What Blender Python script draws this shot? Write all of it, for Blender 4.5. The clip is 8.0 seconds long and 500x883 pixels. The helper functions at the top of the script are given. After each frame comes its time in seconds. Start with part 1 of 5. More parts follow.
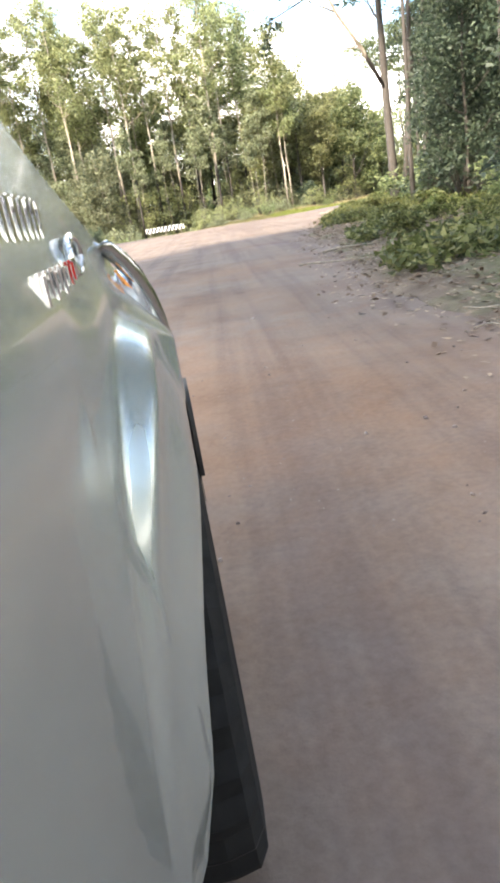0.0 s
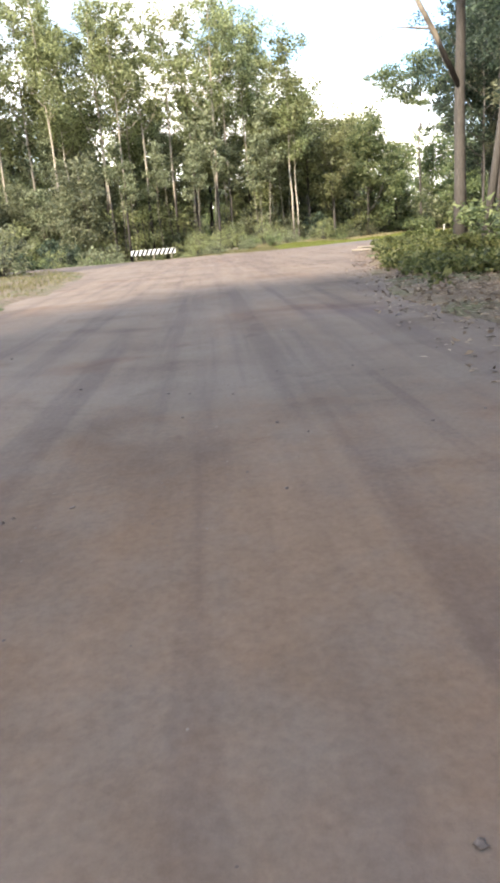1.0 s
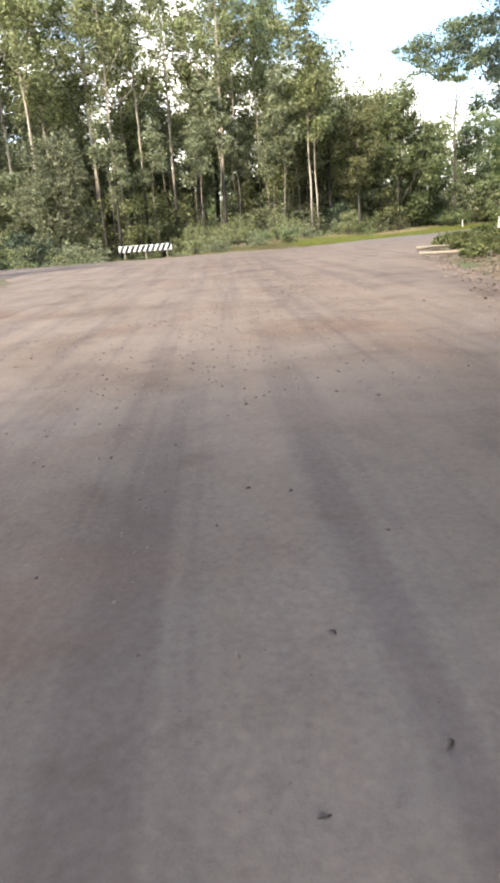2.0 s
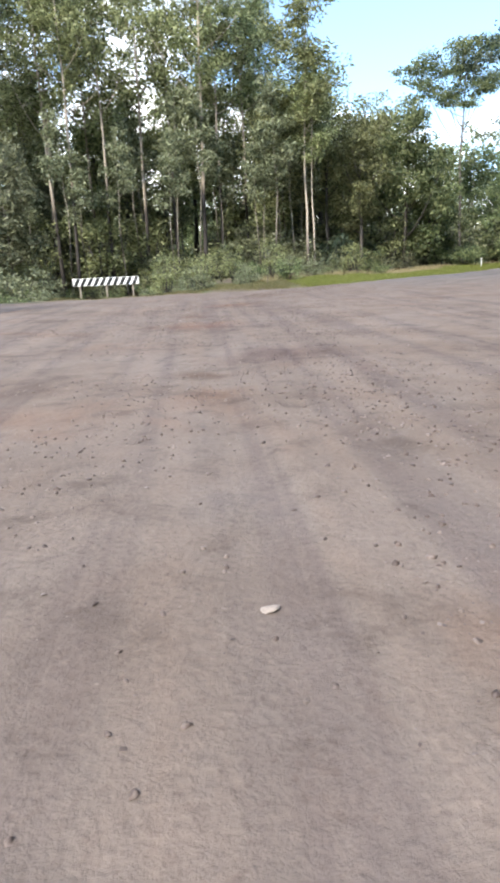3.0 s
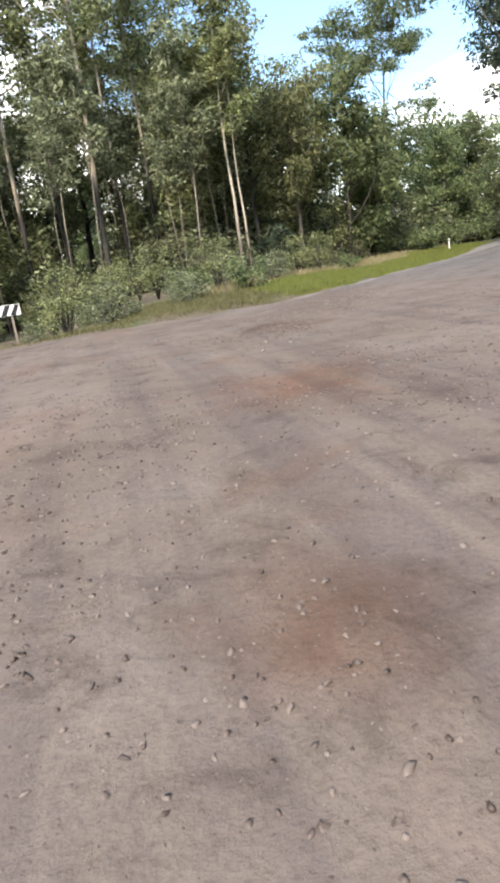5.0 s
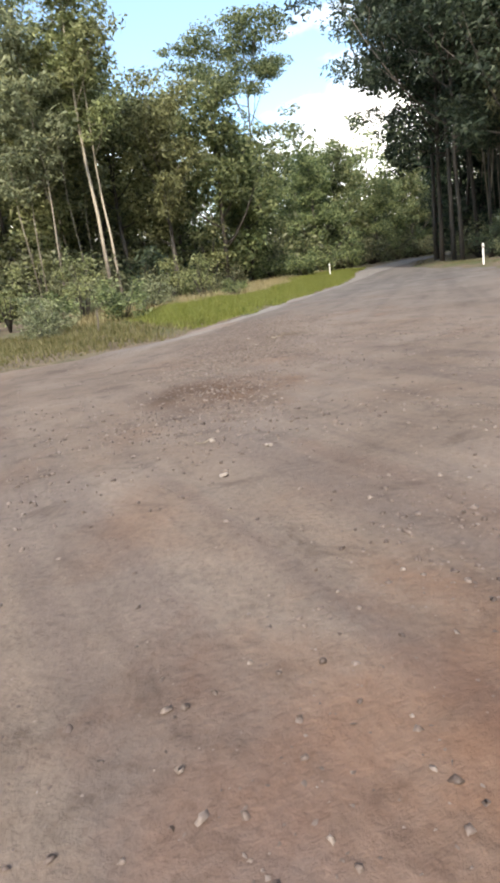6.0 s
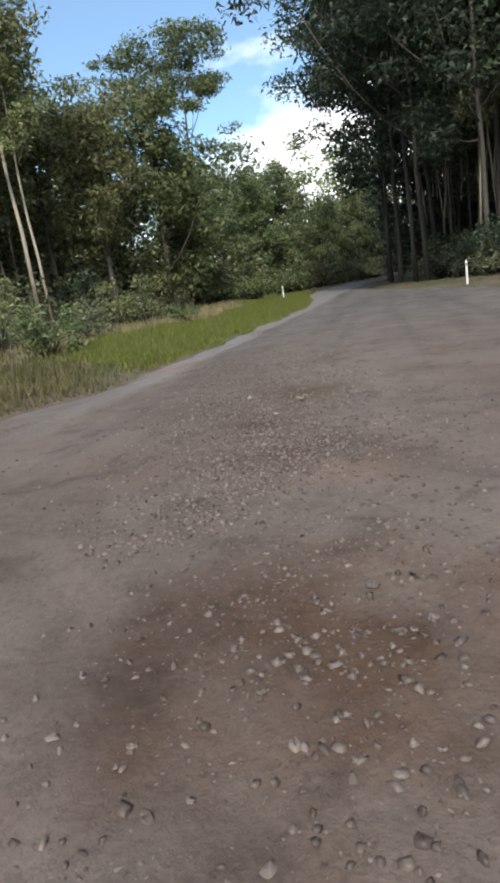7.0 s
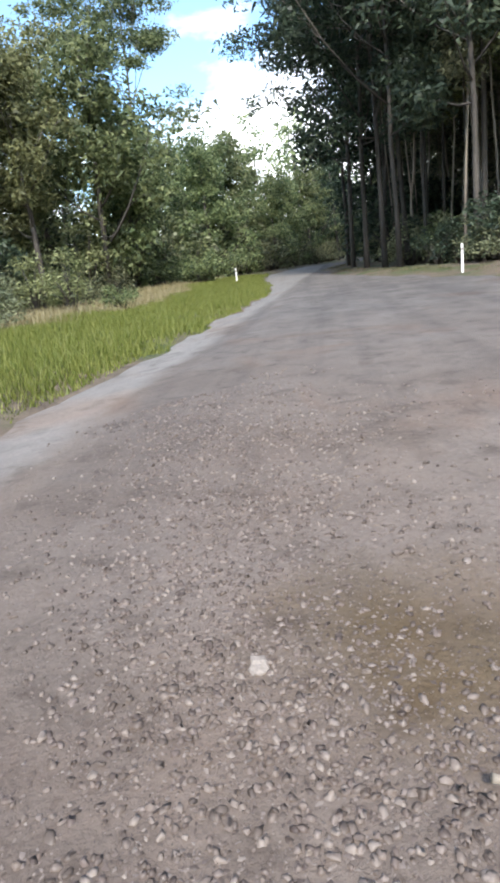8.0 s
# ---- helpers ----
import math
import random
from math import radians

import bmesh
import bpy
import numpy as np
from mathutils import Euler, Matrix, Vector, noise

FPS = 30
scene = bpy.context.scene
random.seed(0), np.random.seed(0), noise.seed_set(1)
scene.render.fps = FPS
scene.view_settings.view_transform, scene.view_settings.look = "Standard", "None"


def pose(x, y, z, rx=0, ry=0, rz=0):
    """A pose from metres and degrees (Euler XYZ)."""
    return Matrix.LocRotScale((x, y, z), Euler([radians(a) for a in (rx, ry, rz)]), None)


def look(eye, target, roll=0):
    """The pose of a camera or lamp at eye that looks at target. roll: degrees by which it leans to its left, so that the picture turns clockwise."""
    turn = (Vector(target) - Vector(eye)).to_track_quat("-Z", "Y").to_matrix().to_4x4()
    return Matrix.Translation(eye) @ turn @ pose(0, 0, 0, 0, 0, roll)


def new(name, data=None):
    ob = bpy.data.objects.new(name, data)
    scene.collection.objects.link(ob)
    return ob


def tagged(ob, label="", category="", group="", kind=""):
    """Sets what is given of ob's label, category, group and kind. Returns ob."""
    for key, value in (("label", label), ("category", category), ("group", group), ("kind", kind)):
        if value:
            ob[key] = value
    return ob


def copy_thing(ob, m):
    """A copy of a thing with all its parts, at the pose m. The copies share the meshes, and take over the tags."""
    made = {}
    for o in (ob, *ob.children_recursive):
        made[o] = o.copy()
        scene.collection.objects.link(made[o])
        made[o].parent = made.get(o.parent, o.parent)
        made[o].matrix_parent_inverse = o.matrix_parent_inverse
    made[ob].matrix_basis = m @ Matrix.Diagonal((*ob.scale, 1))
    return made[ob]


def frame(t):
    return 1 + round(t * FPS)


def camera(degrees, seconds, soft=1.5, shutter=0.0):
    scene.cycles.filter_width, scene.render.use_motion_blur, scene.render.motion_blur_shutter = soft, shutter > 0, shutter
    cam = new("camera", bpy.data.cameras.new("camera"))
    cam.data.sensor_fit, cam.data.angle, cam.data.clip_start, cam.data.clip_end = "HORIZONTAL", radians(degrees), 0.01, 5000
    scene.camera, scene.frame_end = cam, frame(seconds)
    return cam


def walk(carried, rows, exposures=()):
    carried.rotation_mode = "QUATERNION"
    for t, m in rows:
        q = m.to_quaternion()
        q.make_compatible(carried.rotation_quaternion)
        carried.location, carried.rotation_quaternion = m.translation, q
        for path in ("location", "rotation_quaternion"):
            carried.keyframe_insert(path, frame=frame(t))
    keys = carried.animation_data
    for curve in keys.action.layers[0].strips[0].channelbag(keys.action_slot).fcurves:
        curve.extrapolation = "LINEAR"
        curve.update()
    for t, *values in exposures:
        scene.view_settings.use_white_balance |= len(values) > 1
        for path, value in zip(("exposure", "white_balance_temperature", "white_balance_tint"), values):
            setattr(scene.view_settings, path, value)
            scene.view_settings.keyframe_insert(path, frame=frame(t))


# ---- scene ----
cam = camera(42.5, 8.0, soft=3.4)
PATH = [
    (0, (0.000, 0.000, 1.156), (0.036, 9.419, -2.204), -9.42),
    (0.3, (-0.303, 3.649, 1.132), (-0.085, 13.186, -1.867), -9.22),
    (0.5, (-0.385, 5.907, 1.149), (-0.024, 15.402, -1.967), -6.51),
    (1.0, (-0.025, 11.646, 1.149), (0.374, 21.173, -1.863), -4.63),
    (1.5, (0.588, 17.480, 1.150), (0.883, 26.982, -1.954), -5.71),
    (1.7, (0.810, 19.873, 1.150), (1.068, 29.375, -1.954), -5.34),
    (2.8, (0.958, 34.371, 1.150), (1.409, 43.969, -1.620), -1.37),
    (3.0, (0.810, 36.381, 1.157), (1.501, 46.002, -1.482), -2.60),
    (3.5, (0.304, 40.851, 1.142), (0.963, 50.527, -1.295), -4.79),
    (4.0, (0.020, 44.814, 1.149), (0.830, 54.503, -1.192), -6.82),
    (4.5, (-0.160, 48.018, 1.151), (1.088, 57.610, -1.389), -11.09),
    (4.7, (-0.070, 49.171, 1.155), (1.492, 58.714, -1.392), -8.73),
    (5.8, (0.707, 54.840, 1.139), (3.835, 63.798, -2.018), -10.93),
    (6.0, (0.928, 55.792, 1.154), (4.851, 64.633, -1.386), -7.77),
    (6.5, (1.611, 58.154, 1.124), (5.858, 66.944, -1.043), -9.52),
    (6.9, (2.215, 59.824, 1.158), (6.625, 68.520, -1.066), -8.07),
    (7.0, (2.376, 60.321, 1.135), (7.172, 68.788, -1.168), -8.28),
    (7.5, (3.580, 62.591, 1.145), (8.587, 70.864, -1.402), -6.51),
    (8.0, (4.847, 64.732, 1.170), (10.290, 72.684, -1.501), -6.55),
]
walk(cam, [(t, look(eye, target, roll)) for t, eye, target, roll in PATH],
     exposures=((0, 2.65, 7700, 12), (0.5, 2.15, 7500, 11), (1.0, 2.05, 7500, 11), (1.5, 1.95, 7700, 11), (3.0, 1.50, 6600, 10), (3.5, 1.28, 6500, 10), (4.0, 1.32, 6500, 10), (4.5, 1.38, 6700, 10),
                (6.0, 1.30, 7400, 10), (6.5, 1.02, 7000, 8), (7.0, 0.56, 6800, 7), (7.5, 1.02, 6600, 8), (8.0, 1.35, 6400, 8)))

# ---- light ----
world = bpy.data.worlds.new("sky")
scene.world = world
world.use_nodes = True
wn, wl = world.node_tree.nodes, world.node_tree.links
wn.clear()
SUN_EL, SUN_AZ = 42.0, 216.0  # degrees above the horizon; degrees from +y towards +x
sky = wn.new("ShaderNodeTexSky")
sky.sky_type, sky.sun_disc = "NISHITA", False
sky.air_density, sky.dust_density, sky.ozone_density = 1.0, 0.2, 1.6
sky.sun_elevation, sky.sun_rotation = radians(SUN_EL), radians(SUN_AZ)
w_co = wn.new("ShaderNodeTexCoord")
w_map = wn.new("ShaderNodeMapping")
w_map.inputs["Scale"].default_value = (1.0, 1.0, 2.2)
w_map.inputs["Location"].default_value = (0.35, 0.1, 0.0)
w_noise = wn.new("ShaderNodeTexNoise")
w_noise.inputs["Scale"].default_value, w_noise.inputs["Detail"].default_value = 2.1, 8.0
w_noise.inputs["Roughness"].default_value = 0.52
w_ramp = wn.new("ShaderNodeValToRGB")
w_ramp.color_ramp.elements[0].color = (0.06, 0.06, 0.06, 1)
w_ramp.color_ramp.elements[0].position, w_ramp.color_ramp.elements[1].position = 0.44, 0.56
w_mix = wn.new("ShaderNodeMixRGB")
w_mix.inputs["Color2"].default_value = (9.0, 9.2, 9.5, 1)
w_bg = wn.new("ShaderNodeBackground")
w_bg.inputs["Strength"].default_value = 0.15
w_out = wn.new("ShaderNodeOutputWorld")
wl.new(w_co.outputs["Generated"], w_map.inputs["Vector"])
wl.new(w_map.outputs["Vector"], w_noise.inputs["Vector"])
# cloud bank low down, bluer and broken higher up
w_sep = wn.new("ShaderNodeSeparateXYZ")
wl.new(w_co.outputs["Generated"], w_sep.inputs["Vector"])
w_low = wn.new("ShaderNodeMapRange")
w_low.inputs["From Min"].default_value, w_low.inputs["From Max"].default_value = 0.10, 0.27
w_low.inputs["To Min"].default_value, w_low.inputs["To Max"].default_value = 0.12, -0.065
wl.new(w_sep.outputs["Z"], w_low.inputs["Value"])
w_add = wn.new("ShaderNodeMath")
wl.new(w_noise.outputs["Fac"], w_add.inputs[0])
wl.new(w_low.outputs["Result"], w_add.inputs[1])
wl.new(w_add.outputs["Value"], w_ramp.inputs["Fac"])
wl.new(w_ramp.outputs["Color"], w_mix.inputs["Fac"])
w_blue = wn.new("ShaderNodeMixRGB")
w_blue.blend_type = "MULTIPLY"
w_blue.inputs["Fac"].default_value, w_blue.inputs["Color2"].default_value = 1.0, (0.62, 0.82, 0.95, 1)
wl.new(sky.outputs["Color"], w_blue.inputs["Color1"])
wl.new(w_blue.outputs["Color"], w_mix.inputs["Color1"])
wl.new(w_mix.outputs["Color"], w_bg.inputs["Color"])
wl.new(w_bg.outputs["Background"], w_out.inputs["Surface"])

sun = new("sun", bpy.data.lights.new("sun", "SUN"))
sun.data.energy, sun.data.angle, sun.data.color = 2.8, radians(6), (1.0, 0.96, 0.90)
_e, _a = radians(SUN_EL), radians(SUN_AZ)
SUN_DIR = Vector((math.sin(_a) * math.cos(_e), math.cos(_a) * math.cos(_e), math.sin(_e)))
sun.matrix_world = look(tuple(SUN_DIR * 200), (0, 0, 0))


# ---- materials ----
def mat(name):
    m = bpy.data.materials.new(name)
    m.use_nodes = True
    m.node_tree.nodes.clear()
    n, l = m.node_tree.nodes, m.node_tree.links
    out = n.new("ShaderNodeOutputMaterial")
    bs = n.new("ShaderNodeBsdfPrincipled")
    l.new(bs.outputs["BSDF"], out.inputs["Surface"])
    return m, n, l, bs, out


def ramp(n, stops):
    r = n.new("ShaderNodeValToRGB")
    els = r.color_ramp.elements
    while len(els) < len(stops):
        els.new(0.5)
    for e, (p, c) in zip(els, stops):
        e.position, e.color = p, (*c, 1)
    return r


def noise_node(n, l, co, scale, detail=4.0, rough=0.55, dist=0.0):
    t = n.new("ShaderNodeTexNoise")
    t.inputs["Scale"].default_value, t.inputs["Detail"].default_value = scale, detail
    t.inputs["Roughness"].default_value, t.inputs["Distortion"].default_value = rough, dist
    l.new(co, t.inputs["Vector"])
    return t.outputs["Fac"]


def mixrgb(n, l, fac, a, b, mode="MIX"):
    m = n.new("ShaderNodeMixRGB")
    m.blend_type = mode
    for v, s in ((fac, "Fac"), (a, "Color1"), (b, "Color2")):
        if isinstance(v, (int, float)):
            m.inputs[s].default_value = v
        elif isinstance(v, tuple):
            m.inputs[s].default_value = (*v, 1)
        else:
            l.new(v, m.inputs[s])
    return m.outputs["Color"]


def scaled(n, l, co, s):
    m = n.new("ShaderNodeMapping")
    m.inputs["Scale"].default_value = s
    l.new(co, m.inputs["Vector"])
    return m.outputs["Vector"]


def bump(n, l, bs, height, strength, dist):
    b = n.new("ShaderNodeBump")
    b.inputs["Strength"].default_value, b.inputs["Distance"].default_value = strength, dist
    l.new(height, b.inputs["Height"])
    l.new(b.outputs["Normal"], bs.inputs["Normal"])


def plain(name, color, rough=0.5, metal=0.0, var=0.12, scale=30.0, coat=0.0, bumps=0.1, spec=0.5):
    m, n, l, bs, out = mat(name)
    co = n.new("ShaderNodeTexCoord").outputs["Object"]
    f = noise_node(n, l, co, scale, 5.0)
    dark = tuple(c * (1 - var) for c in color)
    lite = tuple(min(1, c * (1 + var)) for c in color)
    r = ramp(n, [(0.3, dark), (0.7, lite)])
    l.new(f, r.inputs["Fac"])
    l.new(r.outputs["Color"], bs.inputs["Base Color"])
    bs.inputs["Roughness"].default_value, bs.inputs["Metallic"].default_value = rough, metal
    bs.inputs["Coat Weight"].default_value = coat
    bs.inputs["Specular IOR Level"].default_value = spec
    if bumps:
        bump(n, l, bs, f, bumps, 0.002)
    return m


def leaf_mat(name, dark, mid, lite, trans=0.4):
    """Thin leaves: each leaf its own shade, the tree's own tint, some light through the blade."""
    m, n, l, bs, out = mat(name)
    geo = n.new("ShaderNodeNewGeometry")
    oi = n.new("ShaderNodeObjectInfo")
    r = ramp(n, [(0.0, dark), (0.55, mid), (1.0, lite)])
    l.new(geo.outputs["Random Per Island"], r.inputs["Fac"])
    hs = n.new("ShaderNodeHueSaturation")
    mr = n.new("ShaderNodeMapRange")
    mr.inputs["To Min"].default_value, mr.inputs["To Max"].default_value = 0.85, 1.25
    l.new(oi.outputs["Random"], mr.inputs["Value"])
    l.new(mr.outputs["Result"], hs.inputs["Value"])
    mh = n.new("ShaderNodeMapRange")
    mh.inputs["To Min"].default_value, mh.inputs["To Max"].default_value = 0.488, 0.512
    l.new(oi.outputs["Random"], mh.inputs["Value"])
    l.new(mh.outputs["Result"], hs.inputs["Hue"])
    l.new(r.outputs["Color"], hs.inputs["Color"])
    l.new(hs.outputs["Color"], bs.inputs["Base Color"])
    bs.inputs["Roughness"].default_value = 0.5
    bs.inputs["Specular IOR Level"].default_value = 0.35
    tr = n.new("ShaderNodeBsdfTranslucent")
    l.new(hs.outputs["Color"], tr.inputs["Color"])
    mx = n.new("ShaderNodeMixShader")
    mx.inputs["Fac"].default_value = trans
    l.new(bs.outputs["BSDF"], mx.inputs[1])
    l.new(tr.outputs["BSDF"], mx.inputs[2])
    l.new(mx.outputs["Shader"], out.inputs["Surface"])
    return m


def bark_mat(name, pale, dark, stocking):
    """Smooth pale gum bark above a rough dark stocking that reaches up to about the given height."""
    m, n, l, bs, out = mat(name)
    co = n.new("ShaderNodeTexCoord").outputs["Object"]
    streak = noise_node(n, l, scaled(n, l, co, (6, 6, 0.7)), 1.6, 6.0, 0.65)
    r1 = ramp(n, [(0.3, tuple(c * 0.62 for c in pale)), (0.5, pale), (0.72, tuple(min(1, c * 1.18) for c in pale))])
    l.new(streak, r1.inputs["Fac"])
    r2 = ramp(n, [(0.3, tuple(c * 0.55 for c in dark)), (0.7, tuple(c * 1.7 for c in dark))])
    l.new(noise_node(n, l, scaled(n, l, co, (14, 14, 1.6)), 2.0, 6.0, 0.7), r2.inputs["Fac"])
    sep = n.new("ShaderNodeSeparateXYZ")
    l.new(co, sep.inputs["Vector"])
    wob = n.new("ShaderNodeMath")
    wob.operation = "MULTIPLY_ADD"
    l.new(noise_node(n, l, scaled(n, l, co, (2, 2, 0.5)), 1.0, 3.0), wob.inputs[0])
    wob.inputs[1].default_value = -6.0
    l.new(sep.outputs["Z"], wob.inputs[2])
    mr = n.new("ShaderNodeMapRange")
    mr.inputs["From Min"].default_value, mr.inputs["From Max"].default_value = stocking - 4.5, stocking - 2.5
    l.new(wob.outputs["Value"], mr.inputs["Value"])
    c = mixrgb(n, l, mr.outputs["Result"], r2.outputs["Color"], r1.outputs["Color"])
    l.new(c, bs.inputs["Base Color"])
    bs.inputs["Roughness"].default_value = 0.85
    bump(n, l, bs, streak, 0.5, 0.03)
    return m


def dirt_mat():
    """Graded dirt and gravel: pinkish tan, redder and mauve-grey patches, wheel tracks, fine stones."""
    m, n, l, bs, out = mat("graded_dirt")
    co = n.new("ShaderNodeTexCoord").outputs["Object"]
    base = ramp(n, [(0.25, (0.105, 0.077, 0.062)), (0.45, (0.153, 0.120, 0.100)), (0.62, (0.174, 0.141, 0.121)), (0.8, (0.140, 0.116, 0.106))])
    l.new(noise_node(n, l, co, 0.55, 5.0, 0.6, 0.4), base.inputs["Fac"])
    # bluish grey gravel on the through road
    sep = n.new("ShaderNodeSeparateXYZ")
    l.new(co, sep.inputs["Vector"])
    ay = n.new("ShaderNodeMath")
    ay.operation = "MULTIPLY_ADD"
    l.new(sep.outputs["X"], ay.inputs[0])
    ay.inputs[1].default_value = 0.55
    l.new(sep.outputs["Y"], ay.inputs[2])
    wob = n.new("ShaderNodeMath")
    wob.operation = "MULTIPLY_ADD"
    l.new(noise_node(n, l, co, 0.22, 3.0), wob.inputs[0])
    wob.inputs[1].default_value = 9.0
    l.new(ay.outputs["Value"], wob.inputs[2])
    mr = n.new("ShaderNodeMapRange")
    mr.inputs["From Min"].default_value, mr.inputs["From Max"].default_value = 73.0, 88.0
    l.new(wob.outputs["Value"], mr.inputs["Value"])
    grey = ramp(n, [(0.3, (0.107, 0.095, 0.089)), (0.7, (0.167, 0.150, 0.141))])
    l.new(noise_node(n, l, co, 0.9, 5.0, 0.6), grey.inputs["Fac"])
    c = mixrgb(n, l, mr.outputs["Result"], base.outputs["Color"], grey.outputs["Color"])
    # wheel tracks along the lane: long soft streaks
    tk = noise_node(n, l, scaled(n, l, co, (1.6, 0.05, 1)), 1.3, 4.0, 0.6, 0.2)
    tr = ramp(n, [(0.38, (0.80, 0.79, 0.82)), (0.5, (1, 1, 1)), (0.66, (1.09, 1.06, 1.03))])
    l.new(tk, tr.inputs["Fac"])
    lane = n.new("ShaderNodeMapRange")
    lane.inputs["From Min"].default_value, lane.inputs["From Max"].default_value = 58.0, 68.0
    lane.inputs["To Min"].default_value, lane.inputs["To Max"].default_value = 1.0, 0.0
    l.new(sep.outputs["Y"], lane.inputs["Value"])
    c = mixrgb(n, l, lane.outputs["Result"], c, tr.outputs["Color"], "MULTIPLY")
    # wheel tracks along the side road
    rot = n.new("ShaderNodeMapping")
    rot.inputs["Rotation"].default_value = (0, 0, radians(42))
    l.new(co, rot.inputs["Vector"])
    tk2 = noise_node(n, l, scaled(n, l, rot.outputs["Vector"], (1.2, 0.05, 1)), 1.0, 4.0, 0.6, 0.2)
    tr2 = ramp(n, [(0.38, (0.84, 0.84, 0.85)), (0.5, (1, 1, 1)), (0.66, (1.10, 1.09, 1.08))])
    l.new(tk2, tr2.inputs["Fac"])
    side_lane = n.new("ShaderNodeMath")
    side_lane.operation = "SUBTRACT"
    side_lane.inputs[0].default_value = 1.0
    l.new(lane.outputs["Result"], side_lane.inputs[1])
    c = mixrgb(n, l, side_lane.outputs["Value"], c, tr2.outputs["Color"], "MULTIPLY")
    # pale dusty shoulder along the far edge of the side road
    dp = n.new("ShaderNodeVectorMath")
    dp.operation = "DOT_PRODUCT"
    l.new(co, dp.inputs[0])
    dp.inputs[1].default_value = (-0.716, 0.70, 0)
    sw = n.new("ShaderNodeMath")
    sw.operation = "MULTIPLY_ADD"
    l.new(noise_node(n, l, co, 0.6, 4.0, 0.6), sw.inputs[0])
    sw.inputs[1].default_value = 0.9
    l.new(dp.outputs["Value"], sw.inputs[2])
    sm = n.new("ShaderNodeMapRange")
    sm.inputs["From Min"].default_value, sm.inputs["From Max"].default_value = 44.55, 44.85
    l.new(sw.outputs["Value"], sm.inputs["Value"])
    sx = n.new("ShaderNodeMapRange")
    sx.inputs["From Min"].default_value, sx.inputs["From Max"].default_value = 3.0, 7.0
    sx.inputs["To Max"].default_value = 0.85
    l.new(sep.outputs["X"], sx.inputs["Value"])
    so = n.new("ShaderNodeMath")
    so.operation = "MULTIPLY"
    l.new(sm.outputs["Result"], so.inputs[0])
    l.new(sx.outputs["Result"], so.inputs[1])
    c = mixrgb(n, l, so.outputs["Value"], c, mixrgb(n, l, 0.8, c, (0.250, 0.234, 0.221)))
    # red clay stains
    rs = ramp(n, [(0.56, (1, 1, 1)), (0.70, (0.98, 0.85, 0.77))])
    l.new(noise_node(n, l, co, 0.37, 4.0, 0.6, 0.7), rs.inputs["Fac"])
    c = mixrgb(n, l, 0.9, c, rs.outputs["Color"], "MULTIPLY")
    # damp brown patches
    ds = ramp(n, [(0.62, (1, 1, 1)), (0.76, (0.62, 0.55, 0.48))])
    l.new(noise_node(n, l, co, 0.8, 6.0, 0.62, 0.5), ds.inputs["Fac"])
    c = mixrgb(n, l, 0.8, c, ds.outputs["Color"], "MULTIPLY")
    # churned, mottled dirt beyond the smooth approach
    mo = ramp(n, [(0.30, (0.62, 0.60, 0.59)), (0.46, (1, 1, 1)), (0.70, (1.16, 1.14, 1.13))])
    l.new(noise_node(n, l, co, 2.6, 7.0, 0.68, 0.6), mo.inputs["Fac"])
    churn = n.new("ShaderNodeMapRange")
    churn.inputs["From Min"].default_value, churn.inputs["From Max"].default_value = 24.0, 44.0
    churn.inputs["To Min"].default_value, churn.inputs["To Max"].default_value = 0.25, 1.0
    l.new(sep.outputs["Y"], churn.inputs["Value"])
    c = mixrgb(n, l, churn.outputs["Result"], c, mo.outputs["Color"], "MULTIPLY")
    # brown damp and red clay patches at their places
    patches = (((-0.3, 4.0), 3.0, (1.05, 0.91, 0.79)), ((-0.3, 9.0), 2.2, (1.04, 0.94, 0.85)), ((0.2, 14.0), 2.2, (1.05, 0.92, 0.80)), ((2.1, 21.5), 1.2, (0.86, 0.84, 0.89)),
               ((0.75, 43.6), 0.35, (0.68, 0.62, 0.58)), ((1.9, 45.0), 0.9, (0.80, 0.76, 0.79)), ((1.95, 49.4), 0.8, (0.84, 0.83, 0.85)), ((0.9, 50.1), 0.9, (1.0, 0.81, 0.73)),
               ((0.7, 52.7), 0.5, (0.80, 0.67, 0.61)), ((1.8, 56.6), 1.0, (0.96, 0.78, 0.68)), ((3.4, 61.8), 0.9, (0.68, 0.56, 0.47)), ((4.6, 63.3), 0.4, (1.14, 1.08, 1.04)),
               ((4.75, 63.95), 0.4, (0.72, 0.64, 0.50)), ((5.2, 64.9), 0.45, (0.72, 0.66, 0.52)), ((6.25, 65.95), 0.55, (0.72, 0.66, 0.50)))
    for (px, py), pr, tint in patches:
        tint = tuple(q ** 1.4 for q in tint)
        ds_n = n.new("ShaderNodeVectorMath")
        ds_n.operation = "DISTANCE"
        l.new(co, ds_n.inputs[0])
        ds_n.inputs[1].default_value = (px, py, 0)
        wb = n.new("ShaderNodeMath")
        wb.operation = "MULTIPLY_ADD"
        l.new(noise_node(n, l, co, 1.9, 6.0, 0.65), wb.inputs[0])
        wb.inputs[1].default_value = 2.2 * pr
        l.new(ds_n.outputs["Value"], wb.inputs[2])
        sp = n.new("ShaderNodeMapRange")
        sp.inputs["From Min"].default_value, sp.inputs["From Max"].default_value = 1.2 * pr, 2.3 * pr
        sp.inputs["To Min"].default_value, sp.inputs["To Max"].default_value = 1.0, 0.0
        l.new(wb.outputs["Value"], sp.inputs["Value"])
        c = mixrgb(n, l, sp.outputs["Result"], c, mixrgb(n, l, 1.0, c, tint, "MULTIPLY"))
